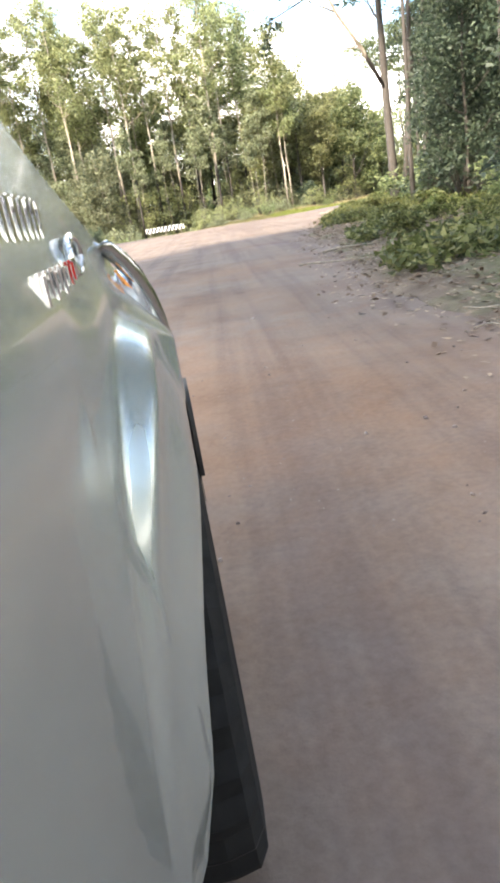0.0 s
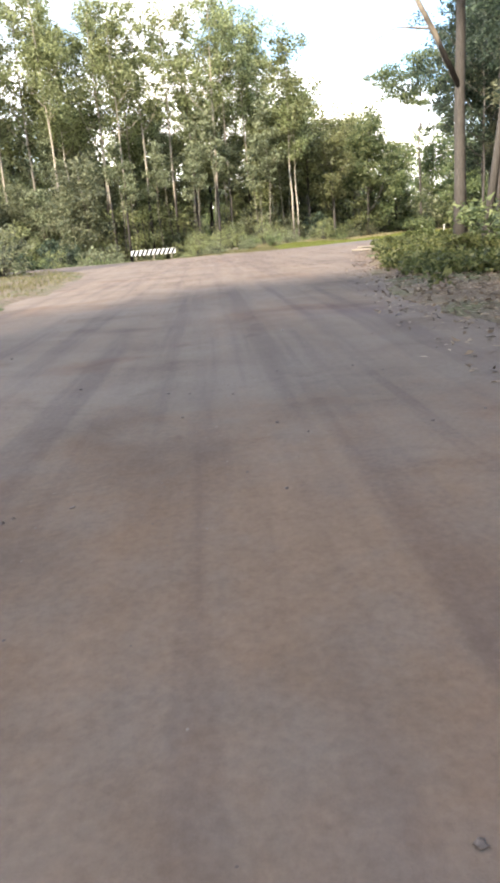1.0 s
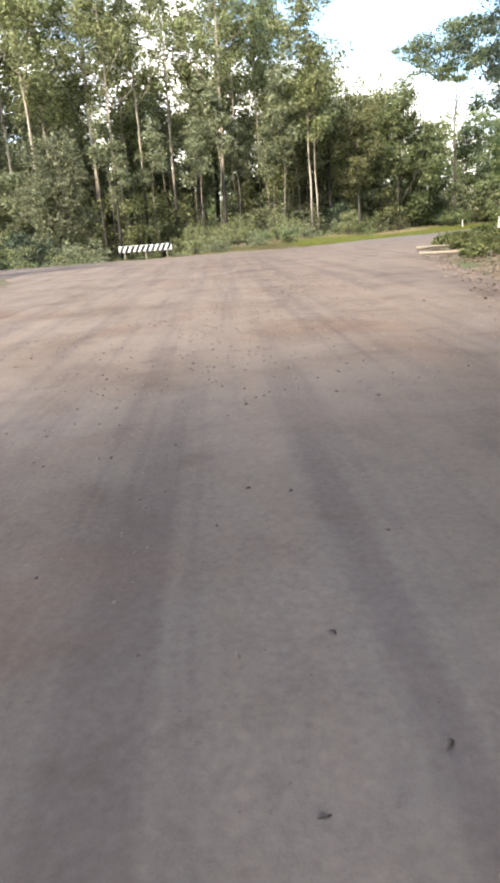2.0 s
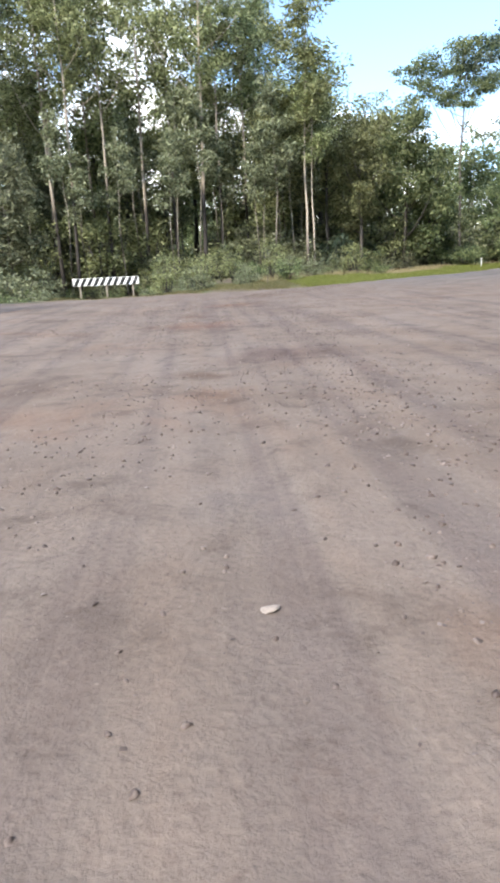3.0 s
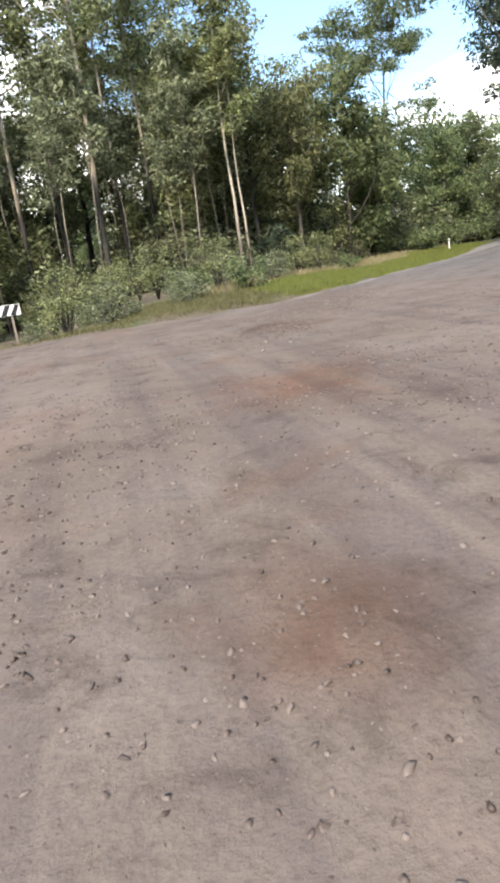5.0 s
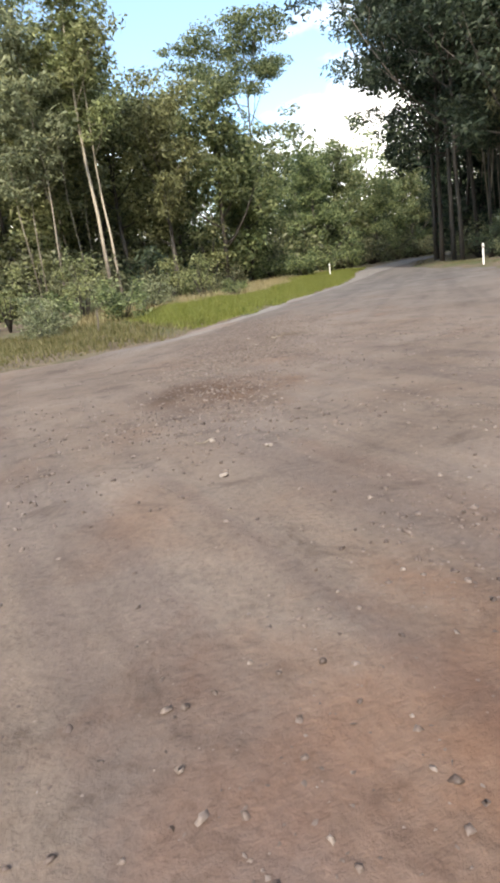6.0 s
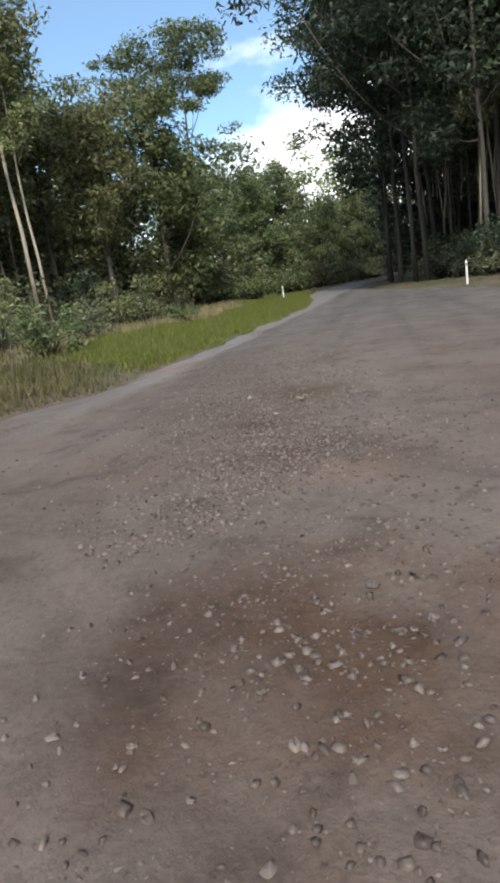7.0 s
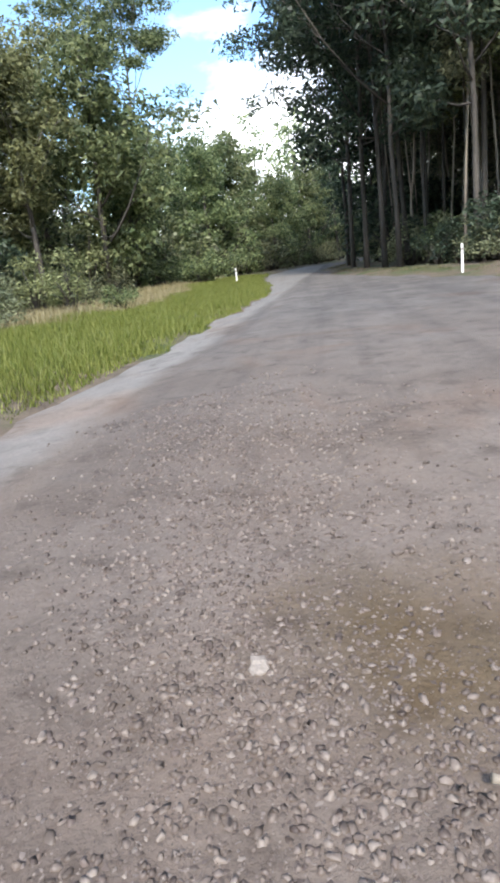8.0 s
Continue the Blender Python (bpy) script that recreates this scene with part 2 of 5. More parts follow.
    # fine stones; the dark cells also paint in their small shadows
    vo = n.new("ShaderNodeTexVoronoi")
    vo.inputs["Scale"].default_value = 52.0
    warp = n.new("ShaderNodeVectorMath")
    warp.operation = "MULTIPLY_ADD"
    wnz = n.new("ShaderNodeTexNoise")
    wnz.inputs["Scale"].default_value, wnz.inputs["Detail"].default_value = 45.0, 3.0
    l.new(co, wnz.inputs["Vector"])
    l.new(wnz.outputs["Color"], warp.inputs[0])
    warp.inputs[1].default_value = (0.03, 0.03, 0.03)
    l.new(co, warp.inputs[2])
    l.new(warp.outputs["Vector"], vo.inputs["Vector"])
    sr = ramp(n, [(0.0, (0.80, 0.77, 0.76)), (0.32, (1.0, 1.0, 1.0)), (0.78, (1.0, 1.0, 1.0)), (1.0, (1.13, 1.11, 1.10))])
    l.new(vo.outputs["Color"], sr.inputs["Fac"])
    rough_y = n.new("ShaderNodeMapRange")
    rough_y.inputs["From Min"].default_value, rough_y.inputs["From Max"].default_value = 18.0, 42.0
    rough_y.inputs["To Min"].default_value, rough_y.inputs["To Max"].default_value = 0.2, 0.95
    l.new(sep.outputs["Y"], rough_y.inputs["Value"])
    c = mixrgb(n, l, rough_y.outputs["Result"], c, sr.outputs["Color"], "MULTIPLY")
    gr = ramp(n, [(0.3, (0.86, 0.86, 0.86)), (0.7, (1.12, 1.12, 1.12))])
    fine = noise_node(n, l, co, 28.0, 6.0, 0.7)
    l.new(fine, gr.inputs["Fac"])
    c = mixrgb(n, l, 1.0, c, gr.outputs["Color"], "MULTIPLY")
    l.new(c, bs.inputs["Base Color"])
    bs.inputs["Roughness"].default_value = 0.92
    bs.inputs["Specular IOR Level"].default_value = 0.25
    hm = n.new("ShaderNodeMath")
    hm.operation = "ADD"
    l.new(fine, hm.inputs[0])
    mid = noise_node(n, l, co, 11.0, 6.0, 0.66)
    l.new(mid, hm.inputs[1])
    clod = n.new("ShaderNodeTexVoronoi")
    clod.feature = "SMOOTH_F1"
    clod.inputs["Scale"].default_value = 26.0
    l.new(co, clod.inputs["Vector"])
    hc = n.new("ShaderNodeMath")
    hc.operation = "MULTIPLY_ADD"
    l.new(clod.outputs["Distance"], hc.inputs[0])
    hc.inputs[1].default_value = -0.25
    l.new(hm.outputs["Value"], hc.inputs[2])
    worn = n.new("ShaderNodeMapRange")
    worn.inputs["From Min"].default_value, worn.inputs["From Max"].default_value = 16.0, 38.0
    worn.inputs["To Min"].default_value, worn.inputs["To Max"].default_value = 0.3, 1.0
    l.new(sep.outputs["Y"], worn.inputs["Value"])
    hw = n.new("ShaderNodeMath")
    hw.operation = "MULTIPLY"
    l.new(hc.outputs["Value"], hw.inputs[0])
    l.new(worn.outputs["Result"], hw.inputs[1])
    bump(n, l, bs, hw.outputs["Value"], 0.55, 0.020)
    return m


def floor_mat():
    """Forest floor: brown litter with mossy and grassy patches."""
    m, n, l, bs, out = mat("forest_floor")
    co = n.new("ShaderNodeTexCoord").outputs["Object"]
    a = ramp(n, [(0.3, (0.075, 0.055, 0.040)), (0.55, (0.150, 0.112, 0.080)), (0.75, (0.205, 0.160, 0.118))])
    l.new(noise_node(n, l, co, 3.5, 7.0, 0.7, 0.5), a.inputs["Fac"])
    g = ramp(n, [(0.35, (0.040, 0.055, 0.020)), (0.7, (0.105, 0.125, 0.040))])
    l.new(noise_node(n, l, co, 9.0, 6.0, 0.7), g.inputs["Fac"])
    f = ramp(n, [(0.45, (0, 0, 0)), (0.62, (1, 1, 1))])
    l.new(noise_node(n, l, co, 0.35, 5.0, 0.6), f.inputs["Fac"])
    c = mixrgb(n, l, f.outputs["Color"], a.outputs["Color"], g.outputs["Color"])
    l.new(c, bs.inputs["Base Color"])
    bs.inputs["Roughness"].default_value = 0.95
    bump(n, l, bs, noise_node(n, l, co, 12.0, 6.0, 0.7), 0.8, 0.05)
    return m


DIRT, FLOOR = dirt_mat(), floor_mat()
LEAF_OLIVE = leaf_mat("olive_leaves", (0.070, 0.080, 0.036), (0.215, 0.232, 0.105), (0.440, 0.455, 0.225), 0.5)
LEAF_GREEN = leaf_mat("green_leaves", (0.050, 0.070, 0.032), (0.160, 0.198, 0.090), (0.340, 0.375, 0.175), 0.5)
# dark green, deepened in colour to stand in for the forest's shade
LEAF_SHADED = leaf_mat("dark_leaves", (0.019, 0.031, 0.021), (0.046, 0.068, 0.042), (0.110, 0.138, 0.083), 0.4)
LEAF_GREY = leaf_mat("grey_green_leaves", (0.065, 0.074, 0.042), (0.190, 0.204, 0.118), (0.370, 0.382, 0.228), 0.5)
LEAF_WEED = leaf_mat("weed_leaves", (0.034, 0.048, 0.015), (0.098, 0.120, 0.038), (0.250, 0.252, 0.105), 0.45)
STRAW = leaf_mat("dry_grass", (0.150, 0.120, 0.060), (0.260, 0.215, 0.115), (0.400, 0.345, 0.205), 0.3)
GRASS = leaf_mat("verge_grass", (0.085, 0.105, 0.020), (0.165, 0.188, 0.040), (0.290, 0.285, 0.090), 0.4)
VERGE_DULL = leaf_mat("worn_verge_grass", (0.075, 0.075, 0.028), (0.140, 0.130, 0.052), (0.240, 0.210, 0.110), 0.35)
LITTER = leaf_mat("dry_litter", (0.070, 0.042, 0.026), (0.170, 0.115, 0.072), (0.330, 0.255, 0.175), 0.1)
BARK_TALL = bark_mat("gum_bark", (0.400, 0.330, 0.255), (0.040, 0.033, 0.028), 9.0)
BARK_PALE = bark_mat("pale_bark", (0.400, 0.342, 0.272), (0.120, 0.100, 0.080), 4.0)
BARK_STEM = bark_mat("stem_bark", (0.300, 0.255, 0.205), (0.095, 0.078, 0.063), 4.5)
BARK_DARK = bark_mat("dark_bark", (0.200, 0.171, 0.145), (0.062, 0.053, 0.045), 12.0)
DEADWOOD = plain("dead_wood", (0.250, 0.210, 0.165), 0.85, 0, 0.3, 20.0, 0, 0.5)
STONE = plain("road_stone", (0.120, 0.093, 0.079), 0.9, 0, 0.4, 9.0, 0, 0.4)
PALE_STONE = plain("pale_stone", (0.272, 0.228, 0.196), 0.9, 0, 0.25, 14.0, 0, 0.4)


# ---- mesh helpers ----
def mesh_of(name, verts, faces, material, smooth=False):
    me = bpy.data.meshes.new(name)
    verts = np.asarray(verts, dtype=np.float32).reshape(-1, 3)
    if isinstance(faces, np.ndarray):
        k = faces.shape[1]
        me.vertices.add(len(verts))
        me.vertices.foreach_set("co", verts.ravel())
        me.loops.add(faces.size)
        me.loops.foreach_set("vertex_index", faces.astype(np.int32).ravel())
        me.polygons.add(len(faces))
        me.polygons.foreach_set("loop_start", np.arange(0, faces.size, k, dtype=np.int32))
        me.update(calc_edges=True)
    else:
        me.from_pydata([tuple(map(float, v)) for v in verts], [], faces)
        me.update()
    if smooth:
        me.polygons.foreach_set("use_smooth", np.ones(len(me.polygons), dtype=bool))
    me.materials.append(material)
    return me


def copies_of(name, me, placings):
    """One mesh that holds a copy of me at every placing (x, y, z, turn in radians, scale)."""
    co = np.empty(len(me.vertices) * 3, dtype=np.float32)
    me.vertices.foreach_get("co", co)
    co = co.reshape(-1, 3)
    start = np.empty(len(me.polygons), dtype=np.int32)
    me.polygons.foreach_get("loop_start", start)
    idx = np.empty(len(me.loops), dtype=np.int32)
    me.loops.foreach_get("vertex_index", idx)
    k = len(placings)
    v = np.concatenate([np.stack([co[:, 0] * math.cos(q) * s - co[:, 1] * math.sin(q) * s + x, co[:, 0] * math.sin(q) * s + co[:, 1] * math.cos(q) * s + y, co[:, 2] * s + z], 1)
                        for x, y, z, q, s in placings])
    out = bpy.data.meshes.new(name)
    out.vertices.add(len(v))
    out.vertices.foreach_set("co", v.astype(np.float32).ravel())
    out.loops.add(len(idx) * k)
    out.loops.foreach_set("vertex_index", (idx[None] + (np.arange(k) * len(co))[:, None]).astype(np.int32).ravel())
    out.polygons.add(len(start) * k)
    out.polygons.foreach_set("loop_start", (start[None] + (np.arange(k) * len(idx))[:, None]).astype(np.int32).ravel())
    out.update(calc_edges=True)
    if me.polygons[0].use_smooth:
        out.polygons.foreach_set("use_smooth", np.ones(len(out.polygons), dtype=bool))
    out.materials.append(me.materials[0])
    return out


def piece(name, me, parent=None, label=""):
    ob = new(name, me)
    if parent is not None:
        ob.parent = parent
    return tagged(ob, label)


def part(name, bm, material, parent, label="", smooth=False):
    me = bpy.data.meshes.new(name)
    bmesh.ops.recalc_face_normals(bm, faces=bm.faces)
    for f in bm.faces:
        f.smooth = smooth
    bm.to_mesh(me)
    bm.free()
    me.materials.append(material)
    return piece(name, me, parent, label)


def empty(name, x=0, y=0, z=0, rz=0):
    ob = new(name)
    ob.empty_display_size = 0.3
    ob.matrix_basis = pose(x, y, z, 0, 0, rz)
    return ob


class Tubes:
    """Tapered round limbs gathered into one mesh."""

    def __init__(self):
        self.v, self.f, self.n = [], [], 0

    def add(self, pts, radii, sides=6):
        pts = [Vector(p) for p in pts]
        ref = Vector((0.31, 0.95, 0.12))
        for i, p in enumerate(pts):
            d = (pts[min(i + 1, len(pts) - 1)] - pts[max(i - 1, 0)]).normalized()
            a = d.cross(ref if abs(d.dot(ref)) < 0.9 else Vector((1, 0, 0))).normalized()
            b = d.cross(a)
            for k in range(sides):
                q = 2 * math.pi * k / sides
                self.v.append(p + (a * math.cos(q) + b * math.sin(q)) * radii[i])
        for i in range(len(pts) - 1):
            o = self.n + i * sides
            for k in range(sides):
                k2 = (k + 1) % sides
                self.f.append((o + k, o + k2, o + sides + k2, o + sides + k))
        self.f.append(tuple(self.n + (len(pts) - 1) * sides + k for k in range(sides)))
        self.f.append(tuple(self.n + k for k in reversed(range(sides))))
        self.n += len(pts) * sides

    def mesh(self, name, material):
        return mesh_of(name, [tuple(v) for v in self.v], self.f, material, True)


def leaf_quads(rng, centres, spread, per, length, width, droop=0.6, three=False):
    """Pointed leaves, four-cornered or (three) three-cornered, scattered round centres (n, 3); spread (n, 3) half sizes."""
    n = len(centres) * per
    c = np.repeat(np.asarray(centres), per, axis=0)
    s = np.repeat(np.asarray(spread), per, axis=0)
    d = rng.normal(size=(n, 3))
    d /= np.linalg.norm(d, axis=1)[:, None]
    rad = rng.random((n, 1)) ** 0.45
    pos = c + d * rad * s
    ax = rng.normal(size=(n, 3))
    ax[:, 2] = ax[:, 2] * 0.5 - droop
    ax /= np.linalg.norm(ax, axis=1)[:, None]
    side = np.cross(ax, rng.normal(size=(n, 3)))
    side /= np.linalg.norm(side, axis=1)[:, None] + 1e-9
    ln = length * (0.6 + 0.8 * rng.random((n, 1)))
    wd = width * (0.6 + 0.8 * rng.random((n, 1)))
    if three:
        v = np.stack([pos + side * wd * 0.62, pos - side * wd * 0.62, pos + ax * ln], axis=1)
        return v.reshape(-1, 3), np.arange(3 * n).reshape(n, 3)
    v = np.stack([pos, pos + ax * ln * 0.45 + side * wd * 0.5, pos + ax * ln, pos + ax * ln * 0.45 - side * wd * 0.5], axis=1)
    return v.reshape(-1, 3), np.arange(4 * n).reshape(n, 4)


# ---- plan of the road ----
RIGHT_EDGE = [(2.0, -60), (2.0, 8), (2.4, 12), (2.9, 16), (3.4, 23), (4.2, 28), (5.6, 34), (7.8, 43), (9.8, 52), (13, 61), (18, 70.5),
              (22.8, 77.2), (27.6, 86.2), (34, 95.8), (42.3, 105.6), (53, 115), (70, 123), (90, 126), (140, 128)]
LEFT_EDGE = [(140, 135), (89, 133), (66, 129.5), (50, 120.5), (38.8, 109.5), (30.6, 98.7), (22, 87.0), (15.1, 80.0), (9.2, 74.0), (6.0, 70.9), (2, 68.0),
             (-3, 66.9), (-12, 66.4), (-40, 64), (-90, 60), (-90, 52), (-40, 57), (-16, 58), (-9, 54), (-6.2, 46), (-5.4, 36), (-5, 20), (-5, -60)]
OUTLINE = np.array(RIGHT_EDGE + LEFT_EDGE, dtype=float)


def edge_wobble(x, y):
    return 0.28 * wavy(x, y, 1.7, 31) + 0.12 * wavy(x, y, 0.5, 32)


def road_distance(x, y):
    """Distance to the road's edge in metres: positive on the road, negative beside it."""
    x, y = np.asarray(x, float), np.asarray(y, float)
    best = np.full(x.shape, 1e9)
    inside = np.zeros(x.shape, bool)
    for (ax, ay), (bx, by) in zip(OUTLINE, np.roll(OUTLINE, -1, axis=0)):
        dx, dy = bx - ax, by - ay
        t = np.clip(((x - ax) * dx + (y - ay) * dy) / (dx * dx + dy * dy), 0, 1)
        best = np.minimum(best, np.hypot(x - ax - t * dx, y - ay - t * dy))
        cross = ((ay > y) != (by > y)) & (x < (bx - ax) * (y - ay) / ((by - ay) if by != ay else 1e-9) + ax)
        inside ^= cross
    return np.where(inside, best, -best) + edge_wobble(x, y)


def wavy(x, y, size, seed):
    """Smooth value noise, -1 to 1, with bumps of the given size."""
    tab = np.random.default_rng(seed).random((64, 64)) * 2 - 1
    u, v = np.asarray(x) / size + 1000, np.asarray(y) / size + 1000
    i, j = np.floor(u).astype(int), np.floor(v).astype(int)
    a, b = u - i, v - j
    a, b = a * a * (3 - 2 * a), b * b * (3 - 2 * b)
    g = lambda p, q: tab[p % 64, q % 64]
    return (g(i, j) * (1 - a) + g(i + 1, j) * a) * (1 - b) + (g(i, j + 1) * (1 - a) + g(i + 1, j + 1) * a) * b


def far_side(x, y):
    """1 along the far edge of the side road, where the shoulder falls to a shallow drain."""
    return np.clip((y - 0.9 * x - 62) / 2, 0, 1) * np.clip((x - 2) / 4, 0, 1) * (y > 64)


def fall(x, y):
    """1 where the bank drops away behind the junction's far edge, west of the verge."""
    return np.clip((2.0 - np.asarray(x)) / 5, 0, 1) * (np.asarray(y) > 62)


def ground_height(x, y):
    d = road_distance(x, y)
    out = np.clip(-d, 0, 60)
    z = 0.05 * wavy(x, y, 1.1, 3) + 0.03 * wavy(x, y, 0.45, 4) + 0.22 * wavy(x, y, 9.0, 5) * np.clip(out / 6, 0, 1)
    z = z + 0.05 * np.clip(out / 0.8, 0, 1) - 1.3 * fall(x, y) * np.clip(out / 7, 0, 1) - 0.12 * far_side(x, y) * np.clip(1 - out / 5, 0, 1)
    return np.where(d > 0, -0.14 * np.clip(d / 0.5, 0, 1) - 0.12 * far_side(x, y) * np.clip(1 - d / 1.6, 0, 1), z)


def road_height(x, y):
    d = road_distance(x, y)
    z = 0.012 * wavy(x, y, 0.8, 11) + 0.007 * wavy(x, y, 0.3, 12) + 0.02 * wavy(x, y, 3.0, 13)
    rut = np.exp(-((np.asarray(x) - 0.9 - 0.25 * wavy(y, y * 0, 14.0, 15)) / 0.16) ** 2) * (np.asarray(y) < 58) * np.clip((np.asarray(y) - 20) / 15, 0, 1)
    return z - 0.030 * rut + 0.03 * np.clip(d / 1.5, 0, 1) - 0.25 * np.clip(-d / 0.7, 0, 1) - 0.03 - 0.12 * far_side(x, y) * np.clip(1 - d / 1.6, 0, 1)


def axis(fine0, fine1, step, far0, far1, grow=1.22):
    mid = list(np.arange(fine0, fine1 + 1e-6, step))
    lo, hi, s = [], [], step
    p = fine0
    while p > far0:
        s *= grow
        p -= s
        lo.append(max(p, far0))
    p, s = fine1, step
    while p < far1:
        s *= grow
        p += s
        hi.append(min(p, far1))
    return np.array(lo[::-1] + mid + hi)


def sheet(name, xs, ys, height, material, keep=None):
    gx, gy = np.meshgrid(xs, ys, indexing="ij")
    z = height(gx, gy)
    verts = np.stack([gx, gy, z], -1).reshape(-1, 3)
    nx, ny = len(xs), len(ys)
    i, j = np.meshgrid(np.arange(nx - 1), np.arange(ny - 1), indexing="ij")
    a = (i * ny + j).ravel()
    faces = np.stack([a, a + ny, a + ny + 1, a + 1], 1)
    if keep is not None:
        k = keep(gx, gy).ravel()
        faces = faces[k[faces].any(axis=1)]
        used = np.unique(faces)
        remap = np.zeros(len(verts), int)
        remap[used] = np.arange(len(used))
        verts, faces = verts[used], remap[faces]
    return new(name, mesh_of(name, verts, faces, material, True))


ground = sheet("ground", axis(-8, 30, 0.35, -1500, 1500), axis(-2, 105, 0.35, -1200, 2000), ground_height, FLOOR)
tagged(ground, "forest floor of brown litter and moss under gum trees", "ground", kind="structure")
road = sheet("road", axis(-7, 26, 0.16, -92, 142, 1.12), axis(-1, 90, 0.16, -58, 220, 1.12), road_height, DIRT, lambda x, y: road_distance(x, y) > -0.8)
tagged(road, "graded pinkish dirt and gravel forest road at a junction", "road", kind="structure")


def ground_z(x, y):
    d = float(road_distance(np.array([x]), np.array([y]))[0])
    return float(road_height(np.array([x]), np.array([y]))[0]) if d > 0 else float(ground_height(np.array([x]), np.array([y]))[0])


# ---- trees ----
def curve_pts(a, b, bend, n=5):
    a, b = Vector(a), Vector(b)
    return [a.lerp(b, k / (n - 1)) + Vector(bend) * math.sin(math.pi * k / (n - 1)) for k in range(n)]


def gum(name, seed, h, r, base, spread, leafs, bark, limbs=11, per=95, lean=(0, 0), clump=1.25, leaf=(0.42, 0.13), flat=0.62, droopy=0.6, umbrella=False):
    """A gum tree: tapered leaning trunk, rising limbs with twigs, and leaf clumps at their ends. base: height where limbs begin."""
    rng = np.random.default_rng(seed)
    root = empty(name)
    t = Tubes()
    top = Vector((lean[0] * h, lean[1] * h, h * 0.93))
    n = 9
    spine = []
    bow = rng.normal(size=2)
    for k in range(n):
        q = k / (n - 1)
        spine.append(Vector((top.x * q ** 1.15, top.y * q ** 1.15, top.z * q)) + Vector((*((rng.normal(size=2) * 0.0028 + bow * 0.011) * h * math.sin(math.pi * q)), 0)))
    spine[0].z = -0.35
    rad = [r * (1.28 if k == 0 else 1) * (1 - 0.82 * (k / (n - 1)) ** 1.1) for k in range(n)]
    t.add(spine, rad, 8)

    def on_trunk(z):
        f = max(0.0, min(0.999, z / top.z)) * (n - 1)
        k = int(f)
        return spine[k].lerp(spine[k + 1], f - k), rad[k] + (rad[k + 1] - rad[k]) * (f - k)

    tips, size = [], []
    ang = rng.random() * 6.28
    for i in range(limbs):
        q = (i + 0.5 * rng.random()) / limbs
        z0 = base + (top.z - base) * q * 0.92
        p, pr = on_trunk(z0)
        ang += 2.2 + rng.normal() * 0.5
        reach = spread * (0.45 + 0.6 * rng.random()) * (1.0 - 0.45 * q)
        if umbrella:
            reach = spread * (0.35 + 0.65 * rng.random() ** 0.6) * (0.7 if i % 5 == 1 else 1.0)
        rise = reach * (0.55 + 0.75 * rng.random())
        e = p + Vector((math.cos(ang) * reach, math.sin(ang) * reach, rise))
        e.z = min(e.z, h * 0.97)
        if umbrella:
            e.z = h * (0.83 + 0.13 * (1 - (reach / (1.05 * spread)) ** 2)) - (0.17 * h if i % 5 == 1 else 0.28 * h if i == 7 else 0)
        pts = curve_pts(p, e, (0, 0, -0.16 * reach + 0.02 * h * rng.normal() * 0.2), 5)
        lr = min(pr * 0.5, 0.018 * reach + 0.02)
        t.add(pts, [lr * (1 - 0.75 * k / 4) for k in range(5)], 4)
        for j in range(4):
            b0 = pts[2 + j % 3]
            d = Vector(rng.normal(size=3))
            d.z = abs(d.z) * 0.6 + 0.1
            if umbrella:
                b0, d.z = pts[3 + j % 2], d.z * 0.15
            te = b0 + d.normalized() * reach * (0.25 + 0.3 * rng.random())
            t.add(curve_pts(b0, te, (0, 0, 0.08 * reach), 3), [lr * 0.35, lr * 0.22, lr * 0.1], 3)
            tips.append(te)
            size.append(clump * (0.65 + 0.6 * rng.random()))
        tips.append(e)
        size.append(clump * (0.8 + 0.6 * rng.random()))
    for j in range(3):
        tips.append(top + Vector(rng.normal(size=3)) * 0.5 * clump)
        size.append(clump)
    tips = np.array([tuple(v) for v in tips])
    size = np.array(size)
    spreads = np.stack([size, size, size * flat], 1)
    v, f = leaf_quads(rng, tips, spreads, per, leaf[0], leaf[1], droopy, True)
    piece("trunk", t.mesh("trunk", bark), root)
    piece("crown", mesh_of("crown", v, f, leafs), root)
    return root


def shrub(name, seed, h, w, leafs, per=60, clumps=16, leaf=(0.26, 0.10), bark=BARK_DARK):
    rng = np.random.default_rng(seed)
    root = empty(name)
    t = Tubes()
    tips, size = [], []
    for i in range(clumps):
        a, q = rng.random() * 6.28, rng.random()
        rr = w * 0.5 * math.sqrt(rng.random())
        e = Vector((math.cos(a) * rr, math.sin(a) * rr, h * (0.18 + 0.75 * q) * (1 - 0.25 * (rr / w))))
        t.add(curve_pts((0.01 * math.cos(a), 0.01 * math.sin(a), -0.15), e, (0, 0, 0.1 * h), 3), [0.025 * h ** 0.5, 0.015 * h ** 0.5, 0.006], 3)
        tips.append(tuple(e))
        size.append((0.16 + 0.13 * rng.random()) * (w + h) * 0.5)
    size = np.array(size)
    v, f = leaf_quads(rng, np.array(tips), np.stack([size, size, size * 0.75], 1), per, leaf[0], leaf[1], 0.15, True)
    v[:, 2] = np.maximum(v[:, 2], 0.0)
    piece("woody_base", t.mesh("woody_base", bark), root)
    piece("foliage", mesh_of("foliage", v, f, leafs), root)
    return root


def put(proto, x, y, s=1.0, rz=0.0, lean=0.0, sz=None):
    m = pose(x, y, ground_z(x, y), 0, lean, 0) @ pose(0, 0, 0, 0, 0, rz) @ Matrix.Diagonal((s, s, sz or s, 1))
    return copy_thing(proto, m)


